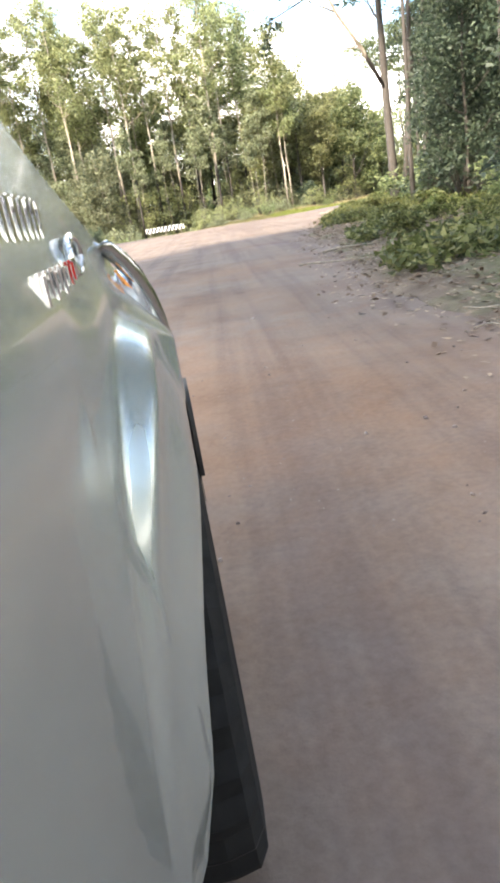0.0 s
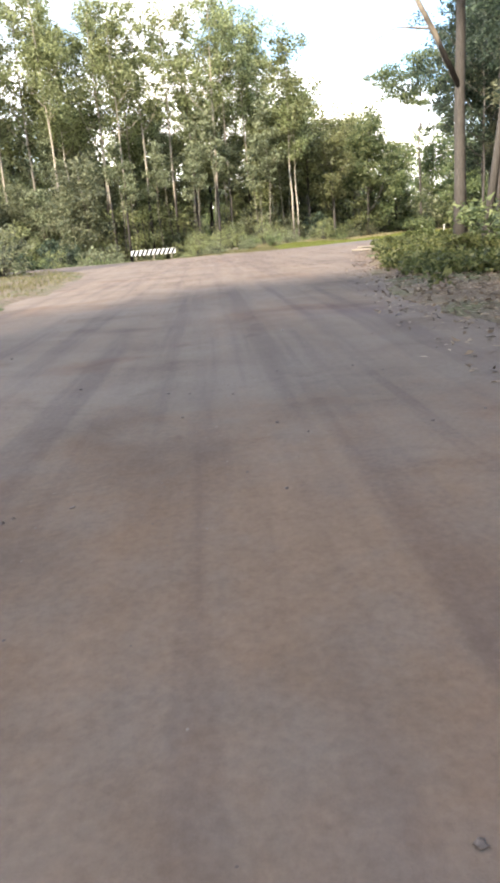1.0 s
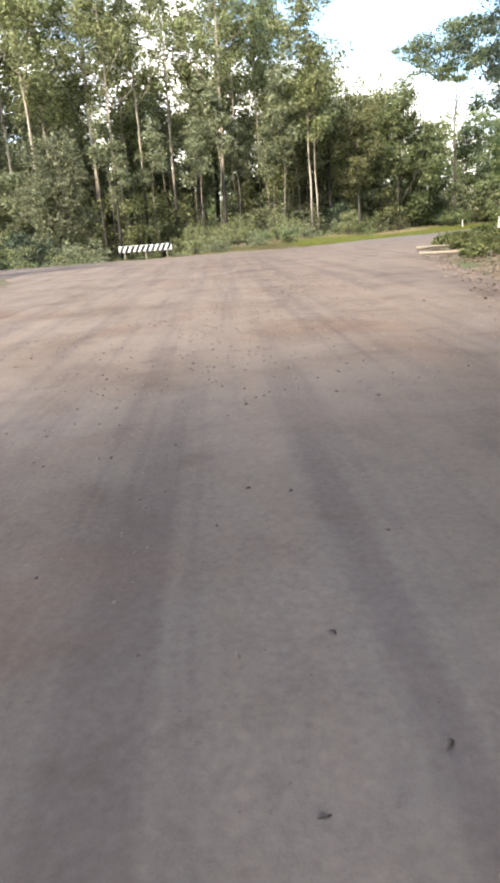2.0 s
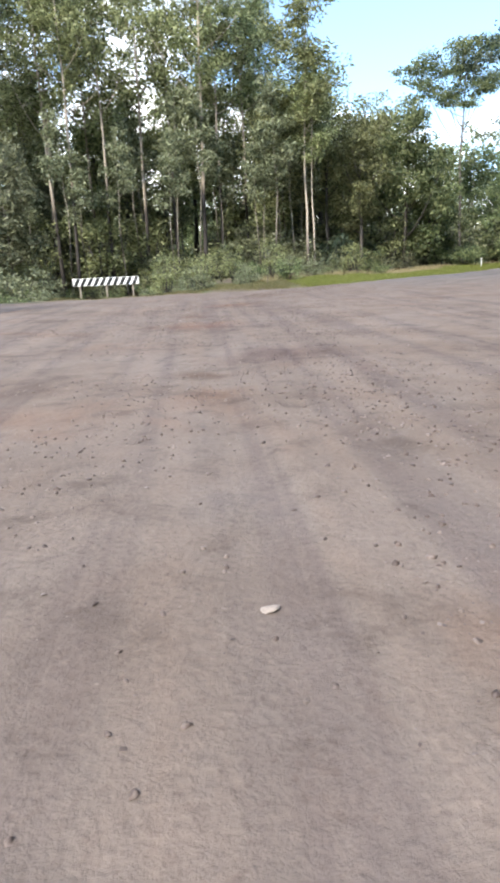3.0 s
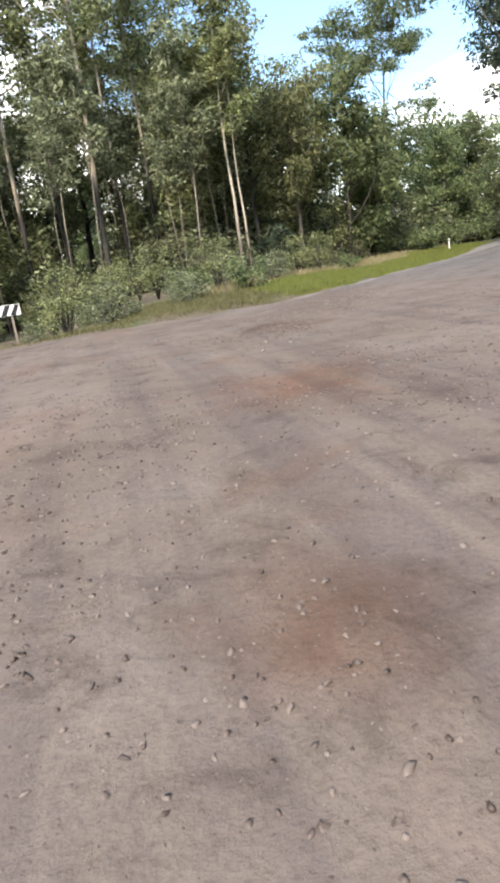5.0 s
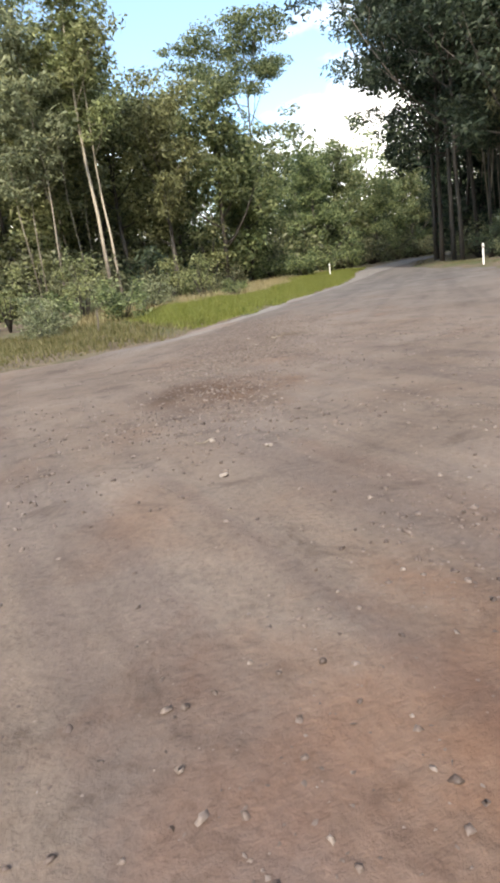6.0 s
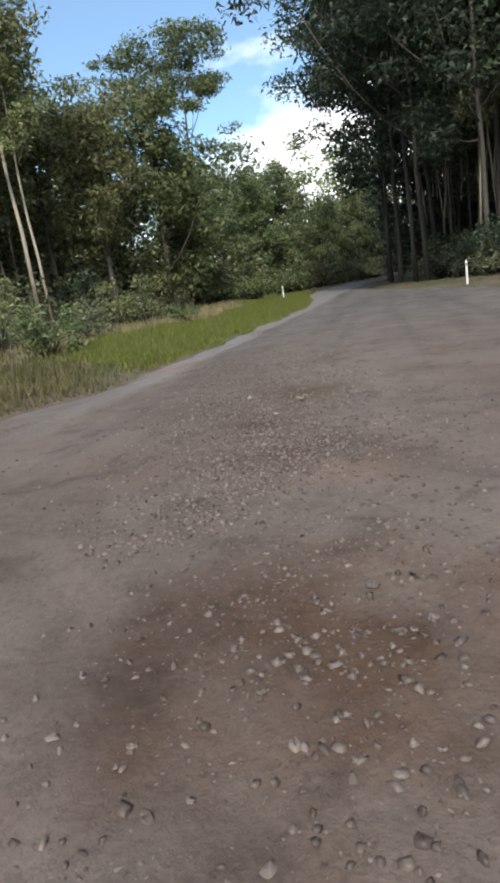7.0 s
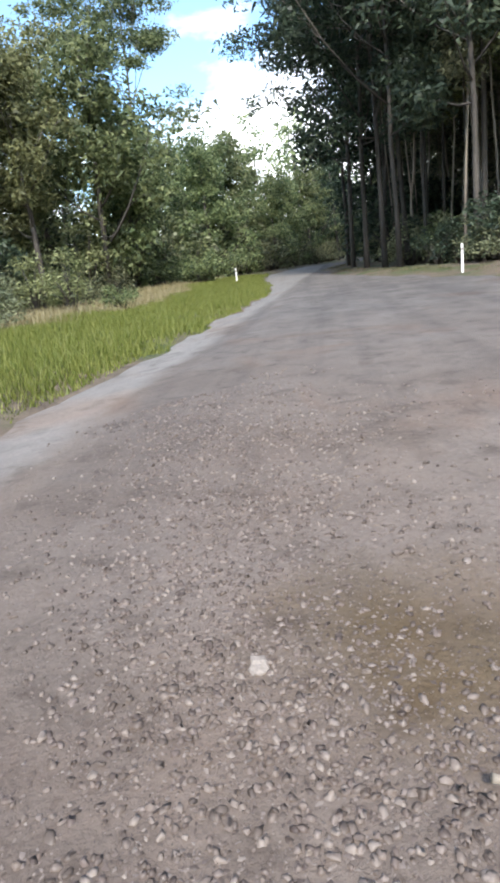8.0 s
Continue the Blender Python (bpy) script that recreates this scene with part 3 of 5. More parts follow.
TREES = {
    "tall": tagged(gum("gum_tree", 1, 31, 0.20, 14, 5.0, LEAF_OLIVE, BARK_TALL, 14, 74, (0.02, 0.0), 1.2, (0.40, 0.125)),
                   "tall thin gum tree with pale upper bark and blackened base", "tree", "gum trees beyond the junction"),
    "slim": tagged(gum("gum_tree", 2, 28, 0.15, 14, 3.8, LEAF_OLIVE, BARK_TALL, 12, 72, (-0.015, 0.01), 1.05, (0.40, 0.125)),
                   "slender gum tree with sparse olive crown", "tree", "gum trees beyond the junction"),
    "pale": tagged(gum("gum_tree", 3, 23, 0.125, 11, 3.6, LEAF_OLIVE, BARK_PALE, 12, 78, (0.01, 0.0), 1.1, (0.40, 0.13)),
                   "pale smooth-barked gum tree with yellowish olive leaves", "tree", "gum trees beyond the junction"),
    "full": tagged(gum("gum_tree", 4, 18, 0.24, 4.5, 4.6, LEAF_OLIVE, BARK_DARK, 16, 84, (0.0, 0.02), 1.3, (0.42, 0.145)),
                   "full-crowned gum tree with olive-green leaves to low down", "tree", "gum trees beyond the junction"),
    "green": tagged(gum("gum_tree", 5, 15, 0.20, 1.0, 4.6, LEAF_GREEN, BARK_DARK, 16, 90, (0.01, -0.02), 1.3, (0.40, 0.145)),
                    "dense mid-green forest tree with a rounded crown", "tree", "gum trees beyond the junction"),
    "mid": tagged(gum("gum_tree", 8, 10, 0.085, 1.6, 3.2, LEAF_GREY, BARK_STEM, 13, 60, (0.03, 0.02), 1.0, (0.36, 0.13)),
                  "young grey-green gum tree in the middle storey", "tree", "young gum trees under the tall ones"),
    "stem": tagged(gum("gum_tree", 14, 16, 0.055, 8, 2.0, LEAF_GREY, BARK_STEM, 6, 46, (0.03, 0.02), 0.9, (0.38, 0.13)),
                   "thin pale young gum stem with a small crown", "tree", "young gum trees under the tall ones"),
    "dark": tagged(gum("gum_tree", 6, 29, 0.16, 11, 5.2, LEAF_SHADED, BARK_DARK, 16, 100, (0.0, 0.0), 1.45, (0.40, 0.14)),
                   "tall gum tree with shade-darkened leaves and a shaded trunk", "tree", "dark gum trees along the side road"),
    "edge": tagged(gum("gum_tree", 7, 27, 0.145, 6.5, 6.8, LEAF_SHADED, BARK_DARK, 25, 120, (-0.02, 0.0), 1.45, (0.36, 0.13)),
                   "gum tree whose shade-darkened leafy limbs overhang the road edge", "tree", "dark gum trees along the side road"),
    "bush": tagged(gum("gum_tree", 15, 19, 0.20, 1.5, 4.8, LEAF_SHADED, BARK_DARK, 17, 85, (0.0, 0.02), 1.5, (0.50, 0.19)),
                   "forest tree with shade-darkened foliage down to the ground", "tree", "dark gum trees along the side road"),
    "thicket": tagged(gum("gum_tree", 17, 11, 0.10, 0.8, 3.0, LEAF_SHADED, BARK_DARK, 15, 190, (0.02, 0.0), 1.15, (0.20, 0.075)),
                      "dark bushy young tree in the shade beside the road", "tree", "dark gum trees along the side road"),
    "pole": tagged(gum("gum_tree", 10, 24, 0.105, 13, 3.0, LEAF_SHADED, BARK_DARK, 8, 60, (0.02, 0.01), 1.2, (0.50, 0.18)),
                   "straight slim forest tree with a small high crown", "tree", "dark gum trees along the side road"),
}
SHRUBS = {
    "grey": tagged(shrub("shrub", 21, 3.0, 3.4, LEAF_GREY, 62, 18), "grey-green understorey shrub beneath the gum trees", "shrub", "understorey shrubs"),
    "green": tagged(shrub("shrub", 22, 2.4, 2.8, LEAF_GREEN, 62, 16), "mid-green bushy shrub at the forest edge", "shrub", "understorey shrubs"),
    "dark": tagged(shrub("shrub", 23, 3.6, 3.2, LEAF_SHADED, 70, 18), "dark green shrub in the shade of the trees", "shrub", "understorey shrubs"),
    "thin": tagged(shrub("sapling", 24, 5.5, 2.6, LEAF_OLIVE, 55, 16), "thin young gum sapling with olive leaves", "sapling", "saplings in the understorey"),
    "far": tagged(shrub("shrub", 26, 6.0, 6.5, LEAF_GREEN, 42, 18, (0.62, 0.30)), "tall bushy shrub deep behind the trees", "shrub", "understorey shrubs"),
    "low": tagged(shrub("shrub", 25, 0.9, 1.6, LEAF_WEED, 70, 16, (0.13, 0.07)), "low yellow-green weedy bush beside the dirt road", "shrub", "weeds on the verge"),
}

rng_f = np.random.default_rng(77)


def off_road(x, y):
    return -float(road_distance(np.array([x]), np.array([y]))[0])


def scatter(count, area, kinds, protos, smin, smax, ok):
    made = 0
    for _ in range(count * 60):
        if made == count:
            break
        x = area[0] + (area[1] - area[0]) * rng_f.random()
        y = area[2] + (area[3] - area[2]) * rng_f.random()
        if ok(x, y, off_road(x, y)):
            put(protos[kinds[made % len(kinds)]], x, y, smin + (smax - smin) * rng_f.random(), rng_f.random() * 360, rng_f.normal() * 1.8)
            made += 1


def joined(name, label, category, count, area, kinds, protos, smin, smax, ok):
    """Plants too many and too far to pick apart: all of a kind in one mesh for the wood and one for the leaves."""
    for kind in kinds:
        spots = []
        for _ in range(count * 60):
            if len(spots) >= count // len(kinds):
                break
            x = area[0] + (area[1] - area[0]) * rng_f.random()
            y = area[2] + (area[3] - area[2]) * rng_f.random()
            if ok(x, y, off_road(x, y)):
                spots.append((x, y, ground_z(x, y), rng_f.random() * 6.283, smin + (smax - smin) * rng_f.random()))
        if spots:
            root = empty(name)
            for child in protos[kind].children:
                word = child.name.split(".")[0]
                piece(word, copies_of(word, child.data, spots), root)
            tagged(root, label, category, kind="stuff")


def undergrowth(label, count, area, kinds, smin, smax, ok):
    joined("undergrowth", label, "undergrowth", count, area, kinds, SHRUBS, smin, smax, ok)


# the trees that stand out, at their places
for x, y, k, s, rz, ln in ((1.9, 98.3, "tall", 1.0, 20, 0.5), (6.6, 106, "slim", 1.1, 80, -0.5), (11.4, 97.5, "pale", 1.05, 150, 1.0), (12.1, 97.9, "pale", 0.8, 150, 0.6),
                           (-3.6, 102.5, "tall", 1.02, 200, 2.0), (-9.5, 97, "slim", 1.1, 120, 1.0), (-13, 104, "tall", 1.05, 300, 1.5), (-17, 95, "slim", 1.15, 30, 1.0),
                           (-21, 101, "tall", 1.1, 75, 0.5), (-26, 94, "slim", 1.15, 190, 1.0), (9.6, 103, "full", 0.9, 250, -3), (14.6, 104, "full", 0.86, 10, 0),
                           (17.5, 102, "full", 0.8, 100, 0), (22.5, 104.5, "green", 1.08, 60, 0), (26.5, 108, "green", 0.9, 170, 0), (12.5, 110, "full", 1.08, 210, 0),
                           (20, 111, "full", 1.0, 310, 0), (29, 113, "green", 0.85, 20, 0), (44.5, 125.5, "green", 0.95, 220, 0),
                           (48, 131, "green", 1.05, 310, 0), (52.5, 134, "green", 1.1, 35, 0), (58.5, 139, "green", 1.1, 75, 0), (68, 140, "green", 0.85, 140, 0),
                           (41.5, 134, "green", 1.05, 15, 0), (50, 141, "green", 1.2, 200, 0), (77, 142, "green", 0.9, 0, 0), (88, 141, "full", 0.75, 90, 0), (97, 140, "green", 0.9, 190, 0)):
    put(TREES[k], x, y, s, rz, ln)
for x, y, k, s, rz, ln in ((-0.8, 106, "slim", 1.12, 10, 0.5), (3.9, 103.5, "slim", 1.06, 140, -0.8), (8.6, 111, "tall", 1.0, 260, 0.5), (-6.8, 99.5, "slim", 1.12, 50, 1.2), (-11.5, 100.5, "tall", 1.0, 170, 0.8),
                           (-15.5, 99, "pale", 1.2, 230, 1.0), (-19.2, 105, "tall", 1.08, 20, 0.4), (-24, 98, "slim", 1.12, 290, 1.0), (-30, 101, "tall", 1.05, 110, 0.6), (-1.8, 113, "full", 1.0, 30, 0),
                           (-9, 112, "full", 1.05, 130, 0), (-17, 114, "full", 1.3, 210, 0), (5, 116, "full", 0.95, 280, 0), (-26, 111, "full", 1.3, 330, 0), (16.5, 117, "full", 1.25, 60, 0), (-6.5, 119, "full", 1.3, 80, 0), (1.2, 120, "full", 1.3, 190, 0), (10, 119, "full", 1.2, 310, 0), (-21, 118, "full", 1.3, 20, 0), (23.5, 117, "full", 1.05, 120, 0)):
    put(TREES[k], x, y, s, rz, ln)
# the flat-topped tree beside the road
flat_top = tagged(gum("gum_tree", 9, 27.5, 0.21, 14.0, 6.2, LEAF_GREEN, BARK_DARK, 21, 112, (0.0, 0.0), 1.5, (0.38, 0.14), 0.42, 0.6, True),
                  "lone tall gum tree with a flat-topped layered crown", "tree")
flat_top.matrix_basis = pose(36.3, 123.4, 0, 0, 0, 0)
# forest on the inside of the bend, its shade put into the dark leaf colour
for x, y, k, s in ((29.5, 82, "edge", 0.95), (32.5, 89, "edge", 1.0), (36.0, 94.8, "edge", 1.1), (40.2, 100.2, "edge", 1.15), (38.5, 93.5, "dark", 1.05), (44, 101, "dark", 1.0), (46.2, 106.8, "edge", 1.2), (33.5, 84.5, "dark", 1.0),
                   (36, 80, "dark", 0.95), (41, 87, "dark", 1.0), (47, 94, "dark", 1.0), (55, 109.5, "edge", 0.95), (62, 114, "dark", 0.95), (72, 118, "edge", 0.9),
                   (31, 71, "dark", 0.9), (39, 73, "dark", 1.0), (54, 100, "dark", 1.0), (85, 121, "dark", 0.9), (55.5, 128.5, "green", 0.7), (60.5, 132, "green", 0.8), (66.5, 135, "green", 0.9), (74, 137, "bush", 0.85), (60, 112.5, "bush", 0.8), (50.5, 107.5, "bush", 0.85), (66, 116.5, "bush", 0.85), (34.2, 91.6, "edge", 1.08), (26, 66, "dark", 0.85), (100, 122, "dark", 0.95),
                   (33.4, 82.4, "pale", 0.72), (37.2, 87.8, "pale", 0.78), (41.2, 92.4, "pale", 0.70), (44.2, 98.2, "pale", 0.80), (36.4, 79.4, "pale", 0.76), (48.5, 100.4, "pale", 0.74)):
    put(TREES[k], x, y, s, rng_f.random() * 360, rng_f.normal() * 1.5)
joined("young_trees", "thin pale stems among the dark forest trees", "trees", 90, (27, 66, 70, 108), ("stem",), TREES, 0.8, 1.4, lambda x, y, d: 4.0 < d < 26 and y < 1.1 * x + 52 and y < 0.45 * x + 90)
joined("forest_trees", "straight slim trees deep in the shaded forest", "trees", 66, (26, 78, 62, 116), ("pole",), TREES, 0.85, 1.1, lambda x, y, d: 4.5 < d < 42 and y < 1.1 * x + 52 and y < 0.45 * x + 90)
joined("forest_trees", "grey-green leafy trees deep in the shaded forest", "trees", 30, (34, 80, 70, 112), ("mid",), TREES, 1.1, 1.7, lambda x, y, d: 10 < d < 40 and y < 1.1 * x + 48 and y < 0.45 * x + 88)
undergrowth("dark undergrowth along the forest edge", 46, (24, 70, 62, 112), ("dark", "green", "grey"), 0.7, 1.3, lambda x, y, d: 5.0 < d < 24 and y < 1.1 * x + 52 and y < 0.45 * x + 90)
undergrowth("grey-brown brush between the trunks at the forest edge", 48, (27, 60, 72, 106), ("dark", "grey"), 0.6, 1.05, lambda x, y, d: 3.5 < d < 16 and y < 1.1 * x + 52 and y < 0.45 * x + 90)
undergrowth("dense dark brush behind the front trunks of the forest", 22, (42, 64, 96, 114), ("dark",), 1.2, 2.0, lambda x, y, d: 4.0 < d < 14 and y < 0.45 * x + 92)
# forest to the right of the approach
near_tree = gum("gum_tree", 31, 24, 0.27, 9.5, 4.6, LEAF_SHADED, BARK_DARK, 8, 90, (0.0, 0.0), 1.0, (0.30, 0.10))
tagged(near_tree, "roadside gum tree with a long bare limb arching out", "tree")
near_tree.matrix_basis = pose(11.3, 41, 0, 0, -1, 0)
limb = Tubes()
limb.add([(0.05, 0, 6.2), (-1.3, -0.3, 8.6), (-2.6, -0.8, 10.4), (-3.6, -1.2, 12.6), (-4.8, -1.4, 14.0)], [0.12, 0.11, 0.085, 0.06, 0.03], 7)
limb.add([(-2.6, -0.8, 10.4), (-4.0, -0.6, 11.2), (-5.4, -1.0, 11.6)], [0.06, 0.04, 0.015], 5)
limb.add([(-1.3, -0.3, 8.6), (-2.6, 0.2, 8.9), (-3.4, 0.6, 8.6)], [0.05, 0.03, 0.012], 5)
piece("limb", limb.mesh("limb", BARK_TALL), near_tree, "long bare arching limb")
for x, y, k, s in ((10.6, 36.8, "dark", 1.0), (11.6, 36.4, "dark", 0.9), (9.8, 25.5, "thicket", 0.8), (11.6, 29, "thicket", 1.0), (12.5, 22, "thicket", 1.1), (13.5, 33.5, "thicket", 1.1), (9.4, 21, "pole", 1.0), (10.4, 23.5, "pole", 0.9), (8.9, 29.5, "pole", 0.95), (11.5, 13, "dark", 0.9), (12.6, 40, "pole", 1.0), (13.7, 39.3, "pole", 0.95), (15, 33, "pole", 0.9), (17, 36, "dark", 0.85), (14, 27, "pole", 0.9),
                   (17, 29, "dark", 0.9), (22, 38, "dark", 0.95), 
                   # those at negative y are unseen, added to cast shade on the approach
                   (9.5, -6, "dark", 0.9), (13, -13, "dark", 1.0), (8.5, -14, "dark", 0.9), (5.2, -8, "dark", 0.9), (4.4, -15, "dark", 1.0), (6.3, -21, "dark", 1.0), (4.2, -27, "dark", 1.05), (9.5, -27, "dark", 1.0), (7.2, 2.5, "pole", 0.95), (19, 33, "bush", 0.8), (16.5, 39.5, "bush", 0.75), (24, 37, "bush", 0.9), (22, 25, "pole", 1.0), (29, 40, "dark", 1.0),
                   (23, 14, "dark", 1.0), (25, 31, "pole", 1.0), (19, 12, "pole", 1.0), (27, 22, "pole", 1.0)):
    put(TREES[k], x, y, s, rng_f.random() * 360, rng_f.normal() * 1.5)
scatter(14, (15, 34, 8, 42), ("pole", "mid"), TREES, 0.85, 1.1, lambda x, y, d: d > 7)
# forest to the left of the approach; the first seven, unseen, are added to shade the road
for x, y, k, s in ((-8, -10, "dark", 1.0), (-12, -14, "dark", 1.05), (-7, -17, "dark", 1.0), (-13, -3, "dark", 1.0), (-9, -3, "dark", 0.95), (-10.5, 3.5, "dark", 1.0), (-15, 5, "dark", 1.0)):
    put(TREES[k], x, y, s, rng_f.random() * 360, rng_f.normal() * 1.5)
scatter(10, (-42, -17, -15, 46), ("tall", "slim", "full", "green", "pale"), TREES, 0.85, 1.1, lambda x, y, d: d > 5)
# forest beyond the junction
scatter(24, (-62, 10, 92, 145), ("tall", "slim", "pale", "slim"), TREES, 0.9, 1.12, lambda x, y, d: d > 22 and not (y < 108 and -8 < x))
scatter(20, (-55, 34, 104, 150), ("full", "green"), TREES, 0.75, 1.0, lambda x, y, d: d > 20)
scatter(64, (-50, 40, 86, 128), ("mid",), TREES, 0.7, 1.25, lambda x, y, d: d > 15 + 5 * rng_f.random() and not (y < 107 and -12 < x < 15))
joined("young_trees", "thin pale young gum stems among the tall trees", "trees", 60, (-32, 34, 94, 124), ("stem",), TREES, 0.7, 1.2, lambda x, y, d: d > 16)
# shrubs under the trees
scatter(44, (-12, 30, 76, 104), ("grey", "green", "green", "grey", "grey"), SHRUBS, 0.35, 1.15, lambda x, y, d: 8 + 7 * rng_f.random() < d < 24 and y > 0.9 * x + 66 and not (-10 < x < 14 and y < 99))
undergrowth("grey-green undergrowth beneath the gum trees", 150, (-45, 62, 78, 128), ("grey", "green", "thin", "dark"), 0.7, 1.3, lambda x, y, d: 9 + 3 * rng_f.random() < d < 34 and y > 0.9 * x + 66 and not (y < 104 and -10 < x < 14))
undergrowth("low grey-green scrub on the bank behind the junction", 75, (-16, 16, 71, 98), ("grey", "green", "thin"), 0.25, 0.62, lambda x, y, d: 4.5 < d < 26 and y > 0.9 * x + 66 and not (-9 < x < -3 and y < 90))
undergrowth("tall bushy undergrowth behind the trees", 46, (14, 84, 118, 146), ("green", "grey"), 1.5, 2.5, lambda x, y, d: d > 6 and y > 0.9 * x + 66)
undergrowth("dense far bushes closing the gaps between trunks", 150, (-60, 100, 120, 172), ("far",), 0.7, 1.2, lambda x, y, d: d > 8 and y > 0.9 * x + 62)
undergrowth("bushy undergrowth inside the shaded forest", 34, (44, 100, 66, 118), ("grey", "green"), 1.0, 1.8, lambda x, y, d: d > 9 and y < 0.45 * x + 90)
undergrowth("grey-green brush between the trunks", 36, (36, 66, 72, 104), ("grey", "dark"), 0.6, 1.2, lambda x, y, d: d > 6 and y < 0.45 * x + 90)
undergrowth("grey-green saplings and bushes behind the tall trunks", 44, (-14, 20, 99, 112), ("grey", "thin"), 1.0, 1.7, lambda x, y, d: d > 14)
undergrowth("bushy undergrowth along the side road", 34, (27, 74, 96, 136), ("green", "grey"), 0.7, 1.3, lambda x, y, d: 3.0 < d < 9 and y > 0.9 * x + 66)
scatter(66, (4, 30, 4, 46), ("dark", "green", "dark", "low"), SHRUBS, 0.5, 0.95, lambda x, y, d: 3.2 + 1.5 * rng_f.random() < d < 17)
scatter(24, (2, 14, 3, 60), ("low",), SHRUBS, 0.35, 0.95, lambda x, y, d: 1.2 < d < 5)
scatter(16, (-20, -6, -5, 50), ("grey", "green", "dark", "low"), SHRUBS, 0.6, 1.1, lambda x, y, d: d > 2.5)
for i, ob in enumerate(list(TREES.values()) + list(SHRUBS.values())):
    ob.matrix_basis = pose(-70 - 6 * i, 20 + 3 * i, 0)

# leafy twig hanging over the road
twig = Tubes()
twig.add([(4.6, 1.5, 6.4), (3.0, 0.8, 5.6), (1.4, 0.2, 4.9), (0.2, 0.0, 4.4), (0, 0, 4.0)], [0.05, 0.035, 0.022, 0.012, 0.006], 5)
overhang = empty("hanging_branch", 1.57, 14.0, 0)
rng_t = np.random.default_rng(12)
piece("limb", twig.mesh("limb", BARK_DARK), overhang)
v_t, f_t = leaf_quads(rng_t, np.array([(0, 0, 4.0), (0.15, 0, 4.3), (0.8, 0.1, 4.8), (1.6, 0.3, 5.1)]), np.array([(0.14, 0.14, 0.2), (0.2, 0.2, 0.2), (0.4, 0.3, 0.25), (0.5, 0.4, 0.3)]), 40, 0.12, 0.04, 1.0)
piece("foliage", mesh_of("foliage", v_t, f_t, LEAF_SHADED), overhang)
tagged(overhang, "drooping leafy branch tip hanging over the road edge", "branch")


# ---- far woods ----
def far_woods():
    rng = np.random.default_rng(5)
    tips, size, t = [], [], Tubes()
    for i in range(900):
        a = rng.random() * 6.283
        R = 112 + 110 * rng.random()
        x, y = 20 + R * math.cos(a), 45 + R * math.sin(a)
        if y < 110 and i % 3:
            continue
        if float(road_distance(np.array([x]), np.array([y]))[0]) > -8:
            continue
        h = 17 + 11 * rng.random()
        t.add([(x, y, -0.3), (x + 0.3, y, h * 0.45), (x, y + 0.3, h * 0.8)], [0.3, 0.2, 0.05], 5)
        tips.append((x, y, h * 0.9))
        size.append(2.2)
        for k in range(17 if y > 110 else 8):
            q = rng.random()
            rr = 3.6 * math.sqrt(rng.random()) * (1.1 - 0.5 * q)
            b = rng.random() * 6.283
            tips.append((x + rr * math.cos(b), y + rr * math.sin(b), h * (0.04 + 0.93 * q)))
            size.append(1.5 + 1.2 * rng.random())
    size = np.array(size)
    v, f = leaf_quads(rng, np.array(tips), np.stack([size, size, size * 0.8], 1), 24, 0.85, 0.38, 0.3, True)
    root = empty("far_woods")
    piece("trunk", t.mesh("trunk", BARK_DARK), root)
    piece("foliage", mesh_of("foliage", v, f, LEAF_GREEN), root)
    tagged(root, "distant olive-green gum forest closing the view", "woods", kind="stuff")


far_woods()


# ---- verges ----
def grass_strip(name, label, seed, count, area, dmin, dmax, h, material, wide=0.02, far=False):
    """Grass blades on the verge at dmin to dmax metres outside the road's edge."""
    rng = np.random.default_rng(seed)
    x = area[0] + (area[1] - area[0]) * rng.random(count * 8)
    y = area[2] + (area[3] - area[2]) * rng.random(count * 8)
    d = -road_distance(x, y)
    tuft = wavy(x, y, 1.3, seed + 1) * 0.5 + 0.5
    keep = (d > dmin) & (d < dmax) & (rng.random(len(x)) < 0.25 + 0.75 * tuft)
    if far:  # the outer side of the side road only
        keep &= y > np.where(x < 25, 0.9 * x + 61, 1.15 * x + 57.5)
    x, y, d, tuft = x[keep][:count], y[keep][:count], d[keep][:count], tuft[keep][:count]
    z = ground_height(x, y)
    n = len(x)
    a = rng.random(n) * 6.283
    hh = h * (0.5 + 0.7 * tuft) * (0.6 + 0.7 * rng.random(n)) * np.clip((d - dmin) / 0.8 + 0.35, 0, 1)
    w = wide * (0.7 + 0.8 * rng.random(n))
    bx, by = np.cos(a), np.sin(a)
    lx, ly = rng.normal(size=n) * 0.35 * hh, rng.normal(size=n) * 0.35 * hh
    p0 = np.stack([x - bx * w, y - by * w, z - 0.03], 1)
    p1 = np.stack([x + bx * w, y + by * w, z - 0.03], 1)
    p3 = np.stack([x + lx, y + ly, z + hh], 1)
    v = np.stack([p0, p1, p3], 1).reshape(-1, 3)
    return tagged(new(name, mesh_of(name, v, np.arange(3 * n).reshape(n, 3), material)), label, "grass", kind="stuff")


grass_strip("grass", "bright yellow-green grass on the far verge of the junction", 41, 150000, (6.5, 42, 70, 112), -0.05, 5.0, 0.18, GRASS, 0.012, True)
grass_strip("grass", "thin dull grass where the verge drops behind the junction", 47, 26000, (-6, 8, 66.5, 82), -0.02, 7.0, 0.16, VERGE_DULL, 0.013, True)
grass_strip("grass", "dry straw-coloured tussocks behind the green verge", 43, 14000, (5, 40, 72, 114), 4.0, 8.5, 0.40, STRAW, 0.014, True)
grass_strip("grass", "short dull grass along the inside verge of the side road", 42, 12000, (16, 56, 66, 116), 0.1, 2.2, 0.10, VERGE_DULL, 0.012)


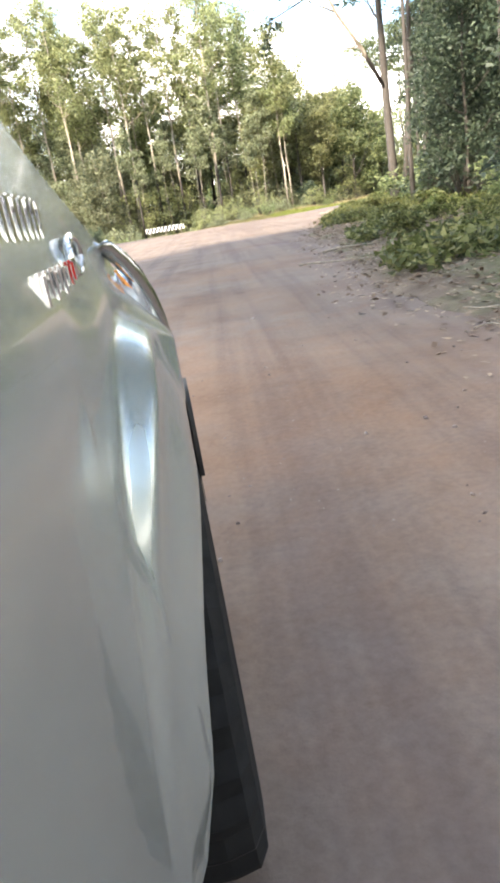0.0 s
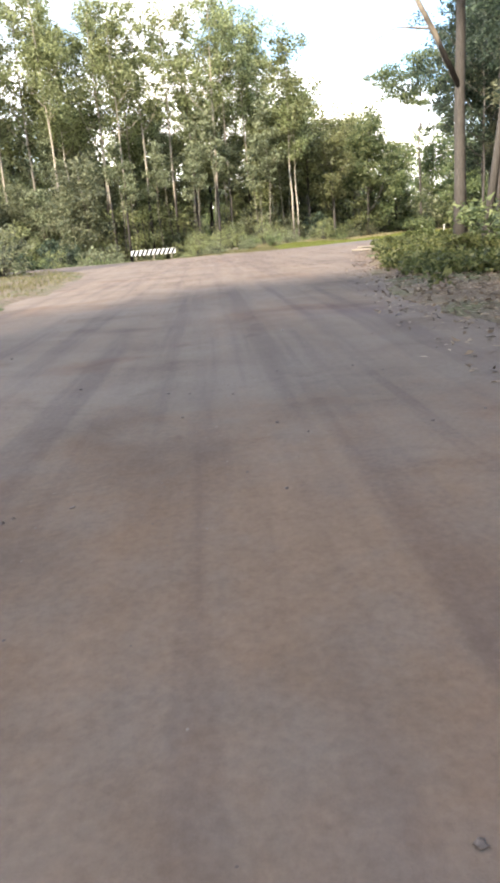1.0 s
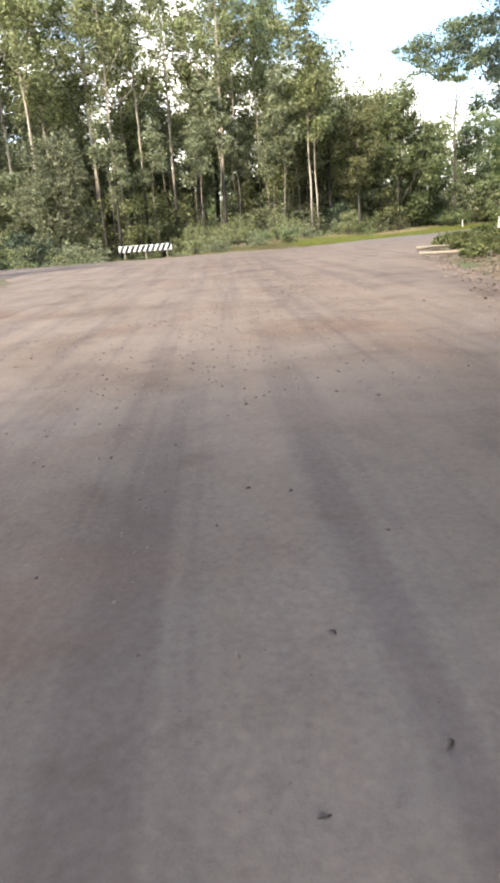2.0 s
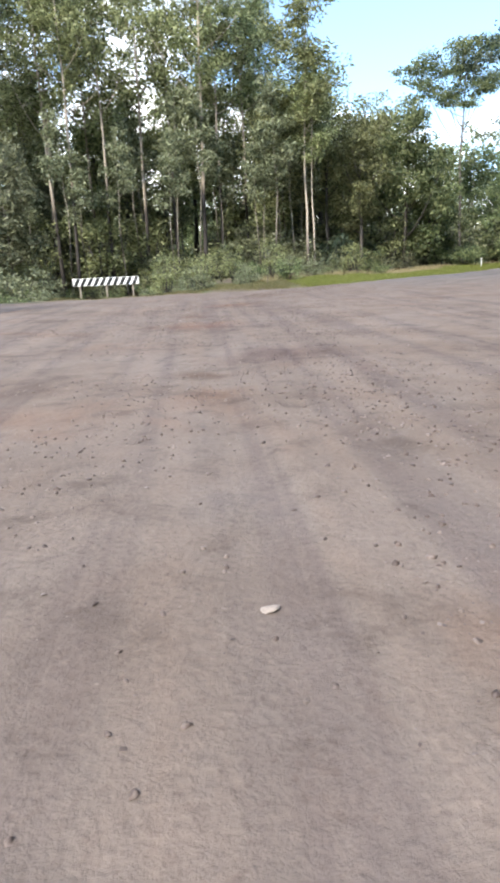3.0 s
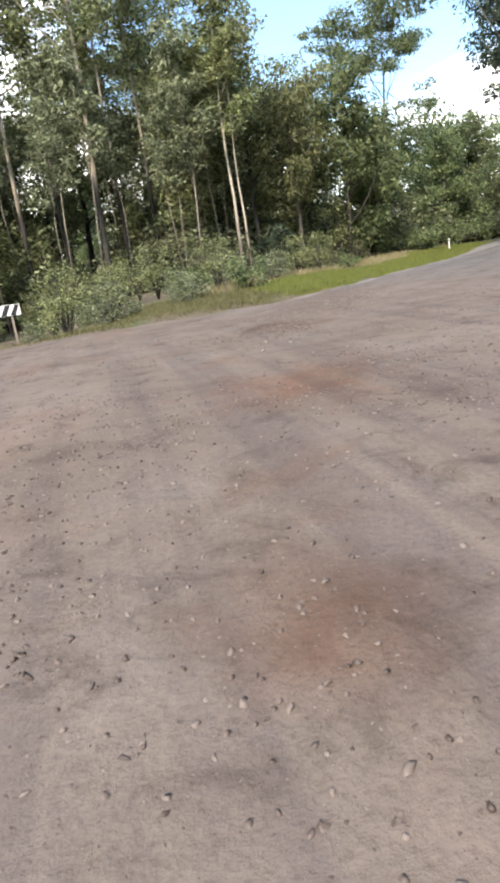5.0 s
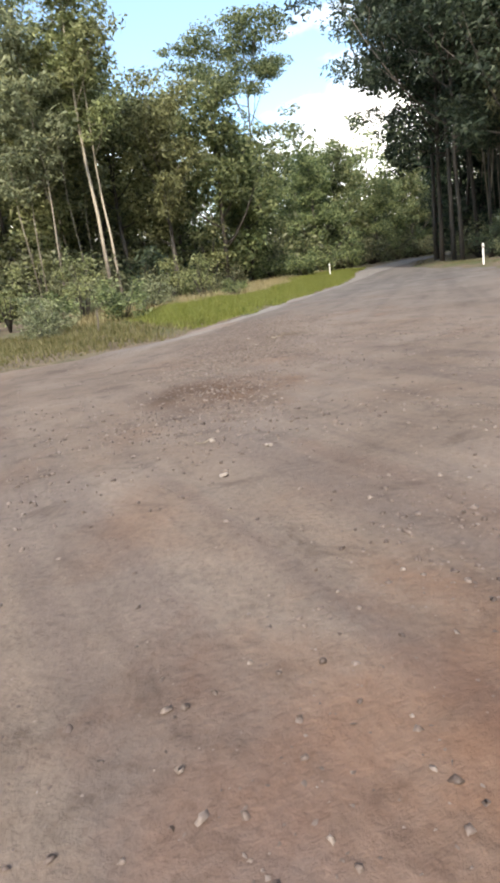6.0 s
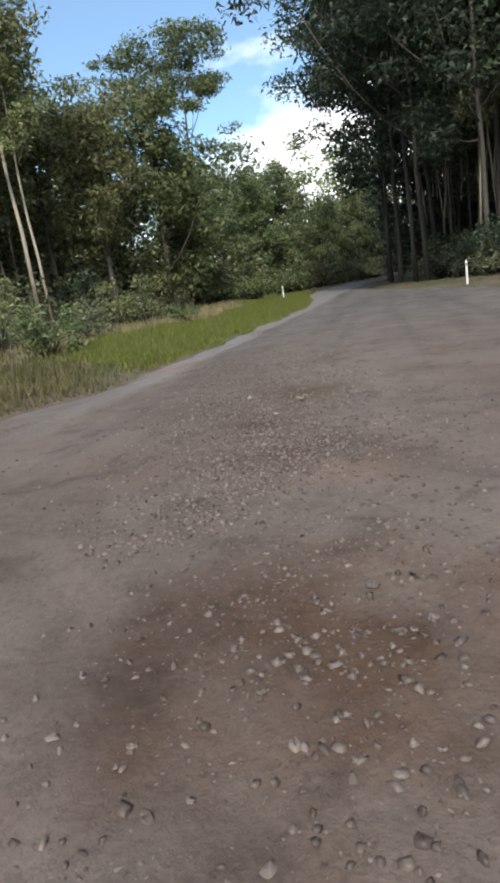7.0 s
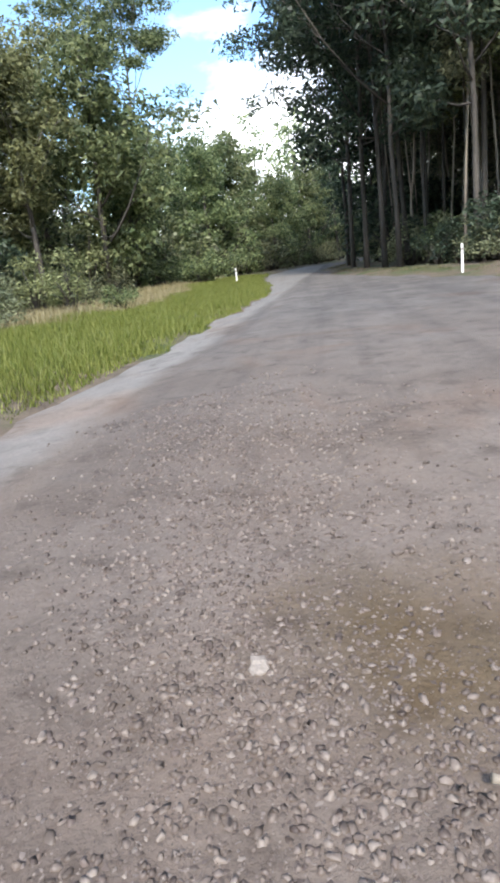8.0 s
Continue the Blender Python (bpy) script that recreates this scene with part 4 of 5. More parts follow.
grass_strip("grass", "sparse dull grass on the open verge of the approach", 45, 12000, (-15, -4, 4, 62), 0.1, 6.0, 0.16, VERGE_DULL, 0.012)


def verge_litter():
    """Dry leaves and bark scraps strewn along the shaded verge and the road's edge."""
    rng = np.random.default_rng(8)
    x, y = 0.6 + 9 * rng.random(120000), 1 + 50 * rng.random(120000)
    d = road_distance(x, y)
    keep = (d < 0.9 * rng.random(len(x)) ** 2) & (d > -4.5)
    x, y, d = x[keep][:26000], y[keep][:26000], d[keep][:26000]
    z = np.where(d > 0, road_height(x, y), ground_height(x, y)) + 0.012
    n = len(x)
    a = rng.random(n) * 6.283
    ln, w = 0.05 + 0.07 * rng.random(n), 0.012 + 0.018 * rng.random(n)
    ux, uy = np.cos(a), np.sin(a)
    tz = rng.normal(size=n) * 0.012
    v = np.stack([np.stack([x, y, z], 1), np.stack([x + ux * ln * 0.5 - uy * w, y + uy * ln * 0.5 + ux * w, z + 0.008 + tz], 1),
                  np.stack([x + ux * ln, y + uy * ln, z + np.abs(tz)], 1), np.stack([x + ux * ln * 0.5 + uy * w, y + uy * ln * 0.5 - ux * w, z + 0.004], 1)], 1)
    tagged(new("leaf_litter", mesh_of("leaf_litter", v.reshape(-1, 3), np.arange(4 * n).reshape(n, 4), LITTER)),
           "dry brown fallen leaves and bark scraps on the shaded verge", "litter", kind="stuff")


verge_litter()


def weeds():
    """Low leafy groundcover on the verge."""
    rng = np.random.default_rng(9)
    x, y = 2 + 14 * rng.random(40000), -3 + 64 * rng.random(40000)
    d = -road_distance(x, y)
    clump = wavy(x, y, 1.6, 71)
    keep = (d > 0.3) & (d < 8) & (clump + 0.35 * np.clip((d - 0.3) / 2, 0, 1) > 0.6 * rng.random(len(x)) + 0.12)
    x, y, d = x[keep][:5200], y[keep][:5200], d[keep][:5200]
    c = np.stack([x, y, ground_height(x, y) + 0.14 + 0.12 * rng.random(len(x))], 1)
    s = np.stack([0.20 + 0.1 * rng.random(len(x))] * 2 + [0.13 + 0.12 * rng.random(len(x))], 1)
    v, f = leaf_quads(rng, c, s, 24, 0.12, 0.065, 0.05, True)
    tagged(new("groundcover", mesh_of("groundcover", v, f, LEAF_WEED)), "low leafy green groundcover and weeds on the verge", "weeds", kind="stuff")


weeds()


# ---- stones and sticks on the road ----
def stone_mesh(seed, material, flat=0.6):
    rng = np.random.default_rng(seed)
    bm = bmesh.new()
    bmesh.ops.create_icosphere(bm, subdivisions=2, radius=0.5)
    for v in bm.verts:
        q = v.co.copy()
        v.co = q * (1 + 0.9 * noise.noise(q * 1.7 + Vector((seed, 0, 0)))) + Vector(rng.normal(size=3)) * 0.02
        v.co.z *= flat
    me = bpy.data.meshes.new("stone")
    bm.to_mesh(me)
    bm.free()
    me.materials.append(material)
    return me


def gravel(name, label, seed, count, area, density, smin, smax, material):
    """Loose broken stones pressed into the dirt; density(x, y) from 0 to 1."""
    rng = np.random.default_rng(seed)
    m = count * 10
    x = area[0] + (area[1] - area[0]) * rng.random(m)
    y = area[2] + (area[3] - area[2]) * rng.random(m)
    keep = (road_distance(x, y) > 0.1) & (rng.random(m) < density(x, y))
    x, y = x[keep][:count], y[keep][:count]
    n = len(x)
    z = road_height(x, y)
    s = smin + (smax - smin) * rng.random(n) ** 3.6
    # the smallest are chips, the larger ones low broken lumps
    chip_v = np.array([(1, 0, 0), (0, 1, 0), (-1, 0, 0), (0, -1, 0), (0.2, 0.1, 0.75)], float)
    chip_f = np.array([(0, 1, 4), (1, 2, 4), (2, 3, 4), (3, 0, 4)])
    ring = np.arange(6) * math.pi / 3
    crown = np.arange(3) * 2 * math.pi / 3 + 0.4
    lump_v = np.concatenate([np.stack([np.cos(ring), np.sin(ring), 0 * ring - 0.15], 1), np.stack([0.86 * np.cos(ring + 0.4), 0.86 * np.sin(ring + 0.4), 0 * ring + 0.5], 1),
                             np.stack([0.36 * np.cos(crown), 0.36 * np.sin(crown), 0 * crown + 0.92], 1)])
    lump_f = np.array([q for k in range(6) for q in ((k, (k + 1) % 6, 6 + k), ((k + 1) % 6, 6 + (k + 1) % 6, 6 + k))]
                      + [q for k in range(3) for q in ((6 + 2 * k, 7 + 2 * k, 12 + k), (7 + 2 * k, 6 + (2 * k + 2) % 6, 12 + k), (6 + (2 * k + 2) % 6, 12 + (k + 1) % 3, 12 + k))] + [(12, 13, 14)])
    verts, faces, done = [], [], 0
    for pick, base, tri in ((s <= 0.019, chip_v, chip_f), (s > 0.019, lump_v, lump_f)):
        xx, yy, zz, ss, m, k = x[pick], y[pick], z[pick], s[pick], int(pick.sum()), len(base)
        v = base[None] * (0.75 + 0.45 * rng.random((m, k, 1))) + rng.normal(size=(m, k, 3)) * 0.18
        v *= ss[:, None, None] * 0.5 * np.stack([0.8 + 0.7 * rng.random(m), 0.7 + 0.4 * rng.random(m), 0.6 + 0.5 * rng.random(m)], 1)[:, None, :]
        b = rng.normal(size=m)[:, None] * 0.3
        vy0, vz0 = v[:, :, 1] * np.cos(b) - v[:, :, 2] * np.sin(b), v[:, :, 1] * np.sin(b) + v[:, :, 2] * np.cos(b)
        a = rng.random(m) * 6.283
        ca, sa = np.cos(a)[:, None], np.sin(a)[:, None]
        verts.append(np.stack([v[:, :, 0] * ca - vy0 * sa + xx[:, None], v[:, :, 0] * sa + vy0 * ca + yy[:, None], vz0 + zz[:, None] + 0.02 * ss[:, None]], 2).reshape(-1, 3))
        faces.append((tri[None] + (np.arange(m) * k)[:, None, None]).reshape(-1, 3) + done)
        done += m * k
    v, f = np.concatenate(verts), np.concatenate(faces)
    return tagged(new(name, mesh_of(name, v.reshape(-1, 3), f, material)), label, "gravel", kind="stuff")


GRAVEL = leaf_mat("loose_gravel", (0.068, 0.050, 0.041), (0.128, 0.097, 0.081), (0.205, 0.166, 0.142), 0.0)
gravel("gravel", "small loose stones scattered over the dirt road", 51, 52000, (-2.8, 12, 2, 68),
       lambda x, y: (0.05 + 0.85 * np.clip((y - 22) / 22, 0, 1)) * np.clip(0.45 + 0.9 * wavy(x, y, 1.2, 52), 0.08, 1) * (np.abs(x - 0.9 - 0.42 * np.clip(y - 54, 0, 20)) < 3.6), 0.009, 0.027, GRAVEL)
gravel("gravel", "dense grey-pink gravel on the inside of the junction", 53, 27000, (2.5, 9.5, 60, 70),
       lambda x, y: np.clip(np.exp(-((x - 0.50 * (y - 64.0) - 4.7) / 0.7) ** 2) * np.clip((y - 61.5) / 3, 0, 1) * (0.75 + 0.5 * wavy(x, y, 0.8, 54)), 0, 1), 0.008, 0.024, GRAVEL)
gravel("gravel", "heap of brown clods and stones between the wheel tracks", 57, 1500, (1.5, 5.5, 59, 64),
       lambda x, y: np.exp(-((x - 3.15 - 0.35 * (y - 61)) / 0.5) ** 2 - ((y - 61.2) / 1.2) ** 2), 0.010, 0.038, GRAVEL)
gravel("gravel", "band of coarse gravel swept between the wheel tracks", 55, 4500, (1.5, 6, 36, 58),
       lambda x, y: np.clip(np.exp(-((x - 2.2 - 0.05 * (y - 40)) / 0.7) ** 2) + 0.1 * wavy(x, y, 0.9, 56), 0, 1), 0.009, 0.038, GRAVEL)

gravel("gravel", "spill of broken stones along the turn into the side road", 63, 15000, (3, 9.5, 63, 70.5),
       lambda x, y: np.clip(np.exp(-((x - 0.60 * (y - 64.0) - 4.7) / 0.95) ** 2) * np.clip((70.5 - y) / 4, 0, 1) * (0.55 + 0.8 * wavy(x, y, 0.7, 64)), 0, 1), 0.011, 0.030, GRAVEL)
gravel("gravel", "loose angular stones churned up across the junction", 58, 14000, (-1.5, 8, 47, 65),
       lambda x, y: np.clip(0.35 + 0.9 * wavy(x, y, 1.0, 59) + 0.5 * wavy(x, y, 0.35, 60), 0.04, 1), 0.009, 0.030, GRAVEL)

rng_s = np.random.default_rng(91)
shapes = [stone_mesh(60 + k, STONE) for k in range(4)]
pale = stone_mesh(70, PALE_STONE, 0.5)


def stone(x, y, size, mesh, label):
    ob = new("stone", mesh)
    ob.matrix_basis = pose(x, y, ground_z(x, y) + 0.16 * size, 0, 0, rng_s.random() * 360) @ Matrix.Diagonal((size * (0.8 + 0.5 * rng_s.random()), size, size * 0.9, 1))
    return tagged(ob, label, "stone", "loose stones on the road")


for i in range(70):
    y = 30 + 38 * rng_s.random()
    x = -2.5 + 6.5 * rng_s.random() + max(0, y - 52) * 0.38
    stone(x, y, 0.020 + 0.024 * rng_s.random() ** 2, shapes[i % 4], "broken brown-grey stone lying on the dirt road")
for x, y, s in ((2.26, 59.24, 0.06), (2.52, 60.05, 0.045), (2.75, 59.6, 0.05), (5.42, 65.15, 0.07), (5.75, 66.14, 0.06), (0.42, 51.4, 0.05), (0.1, 49.6, 0.055),
                (0.28, 7.23, 0.04), (0.84, 19.8, 0.035), (1.0, 38.4, 0.05)):
    stone(x, y, s, pale, "pale angular stone lying on the dirt road")


def stick(x, y, rz, length, r, label, forked=True, seed=0, name="stick"):
    rng = np.random.default_rng(seed)
    t = Tubes()
    pts = [(length * k / 5 - length / 2, 0.05 * length * rng.normal(), r + 0.01 + 0.015 * abs(rng.normal())) for k in range(6)]
    t.add(pts, [r * (1 - 0.12 * k) for k in range(6)], 6)
    if forked:
        p = Vector(pts[3])
        t.add([p, p + Vector((0.14, 0.10, 0.02)) * length, p + Vector((0.26, 0.13, 0.03)) * length], [r * 0.6, r * 0.4, r * 0.2], 5)
    ob = new(name, t.mesh(name, DEADWOOD))
    ob.matrix_basis = pose(x, y, ground_z(x, y), 0, 0, rz)
    return tagged(ob, label, name)


stick(2.15, 12.0, -28, 1.5, 0.022, "bare fallen branch lying across the verge", seed=1, name="branch")
stick(3.1, 14.2, 12, 1.8, 0.03, "bare fallen branch lying in the groundcover", seed=2, name="branch")
stick(2.4, 5.6, 18, 0.7, 0.012, "thin dry stick on the leaf litter", seed=3)
stick(2.2, 4.9, -10, 0.6, 0.010, "thin dry stick on the leaf litter", seed=4)
stick(2.45, 60.0, 2, 0.16, 0.005, "thin dark twig on the dirt", False, 5)
stick(5.95, 65.42, 10, 0.22, 0.012, "short pale stick on the gravel", False, 6)
stick(0.06, 50.0, -60, 0.16, 0.010, "short curved scrap of bark", False, 7)
stick(8.4, 44.5, -20, 2.4, 0.06, "pale fallen log at the road edge", True, 8, "log")
stick(9.6, 50, 10, 2.0, 0.07, "pale fallen log at the road edge", True, 9, "log")
stick(6.4, 30, 5, 2.6, 0.05, "pale fallen branch among green groundcover", True, 10, "branch")

# ---- signs and posts ----
WHITE = plain("white_post_paint", (0.74, 0.73, 0.70), 0.55, 0, 0.1, 25.0)
BLACK = plain("black_sign_paint", (0.02, 0.02, 0.02), 0.5, 0, 0.2, 25.0)


def box(bm, x0, x1, y0, y1, z0, z1, bev=0.0):
    g = bmesh.ops.create_cube(bm, size=1.0)["verts"]
    for v in g:
        v.co = Vector(((x0 + x1) / 2 + v.co.x * (x1 - x0), (y0 + y1) / 2 + v.co.y * (y1 - y0), (z0 + z1) / 2 + v.co.z * (z1 - z0)))
    if bev:
        es = list({e for v in g for e in v.link_edges})
        bmesh.ops.bevel(bm, geom=es, offset=bev, segments=2, affect="EDGES")


DULL_LENS = plain("dull_reflector", (0.34, 0.30, 0.28), 0.3, 0, 0.2, 60.0)


def guide_post(x, y, h, rz, label):
    root = empty("guide_post", x, y, ground_z(x, y) - 0.05, rz)
    bm = bmesh.new()
    box(bm, -0.042, 0.042, -0.02, 0.02, 0, h, 0.008)
    part("post", bm, WHITE, root)
    bm = bmesh.new()
    box(bm, -0.03, 0.03, -0.026, -0.02, h - 0.24, h - 0.12, 0.002)
    part("reflector", bm, DULL_LENS, root, "small dull reflector")
    return tagged(root, label, "guide post", "roadside guide posts")


guide_post(24.2, 78.95, 1.02, -35, "white roadside guide post on the inside of the bend")
guide_post(28.3, 98.4, 0.95, -35, "white guide post standing in the verge grass")

barrier = empty("striped_barrier", -6.0, 88.0, -0.75, 2)
bm = bmesh.new()
box(bm, -2.5, 2.5, -0.03, 0.03, 0.92, 1.50, 0.01)
part("board", bm, WHITE, barrier)
for k in range(10):
    bm = bmesh.new()
    x = -2.46 + k * 0.49
    q = [(x, -0.036, 0.94), (x + 0.27, -0.036, 0.94), (x + 0.57, -0.036, 1.48), (x + 0.30, -0.036, 1.48)]
    vs = [bm.verts.new((min(a, 2.48), b, c)) for a, b, c in q] + [bm.verts.new((min(a, 2.48), -0.030, c)) for a, b, c in q]
    for idx in ((0, 1, 2, 3), (7, 6, 5, 4), (0, 4, 5, 1), (1, 5, 6, 2), (2, 6, 7, 3), (3, 7, 4, 0)):
        bm.faces.new([vs[i] for i in idx])
    part("stripe", bm, BLACK, barrier, "slanted black stripe")
for x in (-2.0, 0.0, 2.0):
    bm = bmesh.new()
    box(bm, x - 0.06, x + 0.06, 0.03, 0.13, -0.6, 1.46, 0.008)
    part("post", bm, DEADWOOD, barrier, "weathered timber post")
tagged(barrier, "black and white striped hazard board across the junction", "barrier")

# dead trunk stub and thin dead stems at the forest edge
for x, y, h, ln in ((31.5, 112.5, 4.2, -14), (4.9, 74.2, 0.7, 8), (42.2, 90.5, 8.5, -10), (50, 99, 9.0, -4), (56, 103, 9.0, 3)):
    t = Tubes()
    t.add([(0, 0, -0.2), (0.04 * h, 0, h * 0.55), (0.03 * h, 0.02 * h, h)], [0.02 + 0.018 * h, 0.015 + 0.012 * h, 0.006 + 0.004 * h], 7)
    t.add([(0.04 * h, 0, h * 0.6), (-0.05 * h, 0, h * 0.82), (-0.12 * h, 0, h * 0.88)], [0.01 + 0.007 * h, 0.006 + 0.004 * h, 0.004], 5)
    ob = new("dead_tree", t.mesh("dead_tree", BARK_PALE))
    ob.matrix_basis = pose(x, y, ground_z(x, y), 0, ln, 20)
    tagged(ob, "bare pale dead stem standing at the forest edge", "dead tree")


# ---- the car on the road ----
PAINT = plain("silver_green_paint", (0.380, 0.420, 0.405), 0.27, 0.7, 0.05, 4.0, 0.5, 0.0)
TRIM = plain("black_plastic", (0.012, 0.012, 0.012), 0.6, 0, 0.3, 40.0, 0, 0.2, 0.25)
RUBBER = plain("tyre_rubber", (0.009, 0.009, 0.009), 0.9, 0, 0.35, 30.0, 0, 0.5, 0.15)
CHROME = plain("chrome", (0.62, 0.63, 0.64), 0.16, 1.0, 0.04, 20.0, 0, 0.0)
ALLOY = plain("wheel_alloy", (0.48, 0.48, 0.48), 0.35, 0.9, 0.1, 20.0, 0, 0.1)
GLASS = plain("tinted_glass", (0.012, 0.015, 0.015), 0.04, 0.0, 0.1, 5.0, 0.6, 0.0)
LAMP = plain("clear_lamp_cover", (0.55, 0.57, 0.58), 0.06, 0.5, 0.08, 9.0, 1.0, 0.0)
AMBER = plain("amber_lens", (0.60, 0.20, 0.03), 0.15, 0.0, 0.1, 30.0, 0.6, 0.0)
TAIL = plain("red_lens", (0.35, 0.015, 0.012), 0.15, 0.0, 0.1, 30.0, 0.6, 0.0)
MIDLINE, FRONT_AXLE, REAR_AXLE = -1.00, 1.09, -1.71


def smooth(a, b, x):
    q = np.clip((x - a) / (b - a), 0, 1)
    return q * q * (3 - 2 * q)


def car_body(root):
    ys = np.concatenate([np.arange(-2.95, 0.2, 0.04), np.arange(0.2, 1.70, 0.015), np.linspace(1.70, 1.95, 9)])
    top = np.interp(ys, [-2.95, -2.8, 0.1, 0.3, 0.6, 0.8, 1.1, 1.35, 1.5, 1.65, 1.8, 1.95], [1.08, 1.13, 1.20, 1.39, 1.36, 1.325, 1.26, 1.20, 1.15, 1.06, 0.95, 0.84])
    low = np.full(len(ys), 0.40)
    for ax in (FRONT_AXLE, REAR_AXLE):
        q = 0.47 ** 2 - (ys - ax) ** 2
        low = np.maximum(low, np.where(q > 0, 0.40 + np.sqrt(np.maximum(q, 0)), 0.40))
    levels = 64
    verts, cols = [], levels + 9
    for y, zt, zl in zip(ys, top, low):
        for k in range(levels):
            z = zl + (zt - zl) * k / (levels - 1)
            x = -0.10 - 0.05 * smooth(1.0, 1.3, z) - 0.03 * smooth(0.55, 0.40, z)
            for ax in (FRONT_AXLE, REAR_AXLE):
                r = math.hypot(y - ax, z - 0.39)
                x += (0.050 * smooth(0.665, 0.605, r) + 0.012 * smooth(0.80, 0.66, r) + 0.032 * smooth(0.605, 0.47, r)) * smooth(ax - 0.72, ax - 0.17, y)
            # the guard runs out into the corner round the headlight
            corner = 0.095 * smooth(1.15, 1.50, y) * smooth(1.10, 0.88, z)
            x = min(max(x, x + corner), max(x, -0.004))
            x -= 0.22 * smooth(1.70, 2.0, y) ** 2 + 0.12 * smooth(-2.7, -2.98, y)
            verts.append((x, y, z))
        x0, z0 = verts[-1][0], zt
        for k in range(1, 10):
            q = k / 9
            verts.append((x0 + (MIDLINE - x0) * q, y, z0 + 0.055 * math.sin(q * math.pi / 2) * (1 if y < 1.8 else 0.5)))
    half = len(verts)
    verts += [(2 * MIDLINE - x, y, z) for x, y, z in verts]
    faces = []
    n = len(ys)
    for side in (0, half):
        for i in range(n - 1):
            for k in range(cols - 1):
                a = side + i * cols + k
                q = (a, a + 1, a + cols + 1, a + cols)
                faces.append(q if side == 0 else q[::-1])
    for i in (0, n - 1):
        for k in range(cols - 1):
            a, b = i * cols + k, half + i * cols + k
            faces.append((a, b, b + 1, a + 1))
    me = mesh_of("body", verts, faces, PAINT, True)
    piece("body", me, root, "silver-green painted body with bulging wheel arches")


def wheel(root, side, y, turn=0):
    x = (-0.122 if side > 0 else 2 * MIDLINE + 0.122)
    ob = empty("wheel", x, y, 0.41, turn)
    ob.parent = root
    for name, prof, m in (("tyre", [(0.235, -0.10), (0.31, -0.115), (0.365, -0.110), (0.392, -0.092), (0.400, -0.05), (0.400, 0.05), (0.392, 0.092), (0.365, 0.110), (0.31, 0.115), (0.235, 0.10)], RUBBER),
                          ("rim", [(0.238, -0.09), (0.225, -0.06), (0.10, -0.04), (0.02, -0.05), (0.02, 0.05), (0.10, 0.06), (0.225, 0.08), (0.238, 0.09)], ALLOY)):
        n = 64
        v, f = [], []
        for i in range(n):
            a = 2 * math.pi * i / n
            for r, w in prof:
                lug = 0.012 if (name == "tyre" and r > 0.36 and i % 2) else 0.0
                v.append((w, (r + lug) * math.cos(a), (r + lug) * math.sin(a)))
        k = len(prof)
        for i in range(n):
            for j in range(k - 1):
                f.append((i * k + j, i * k + j + 1, ((i + 1) % n) * k + j + 1, ((i + 1) % n) * k + j))
            f.append((i * k + k - 1, i * k, ((i + 1) % n) * k, ((i + 1) % n) * k + k - 1))
        piece(name, mesh_of(name, v, f, m, name == "rim"), ob, "black lugged rubber tyre" if name == "tyre" else "grey alloy rim")


def loft_box(root, name, base, roof, z0, z1, material, label="", bev=0.05):
    """A tapered block: base and roof are (x0, x1, y0, y1)."""
    bm = bmesh.new()
    vs = [bm.verts.new((x, y, z)) for r, z in ((base, z0), (roof, z1)) for x, y in ((r[0], r[2]), (r[1], r[2]), (r[1], r[3]), (r[0], r[3]))]
    for idx in ((3, 2, 1, 0), (4, 5, 6, 7), (0, 1, 5, 4), (1, 2, 6, 5), (2, 3, 7, 6), (3, 0, 4, 7)):
        bm.faces.new([vs[i] for i in idx])
    if bev:
        bmesh.ops.bevel(bm, geom=list(bm.edges), offset=bev, segments=3, affect="EDGES")
    return part(name, bm, material, root, label, bev > 0.02)


def pane(root, pts, name="window"):
    bm = bmesh.new()
    f = bm.faces.new([bm.verts.new(p) for p in pts])
    g = bmesh.ops.extrude_face_region(bm, geom=[f])
    n = f.normal if f.normal.length else Vector((1, 0, 0))
    bm.normal_update()
    n = f.normal.copy()
    for v in g["geom"]:
        if isinstance(v, bmesh.types.BMVert):
            v.co += n * 0.012
    return part(name, bm, GLASS, root, "dark tinted glass")


def blob(root, name, c, r, material, label=""):
    bm = bmesh.new()
    bmesh.ops.create_uvsphere(bm, u_segments=20, v_segments=12, radius=1.0)
    for v in bm.verts:
        v.co = Vector((c[0] + v.co.x * r[0], c[1] + v.co.y * r[1], c[2] + v.co.z * r[2]))
    return part(name, bm, material, root, label, True)


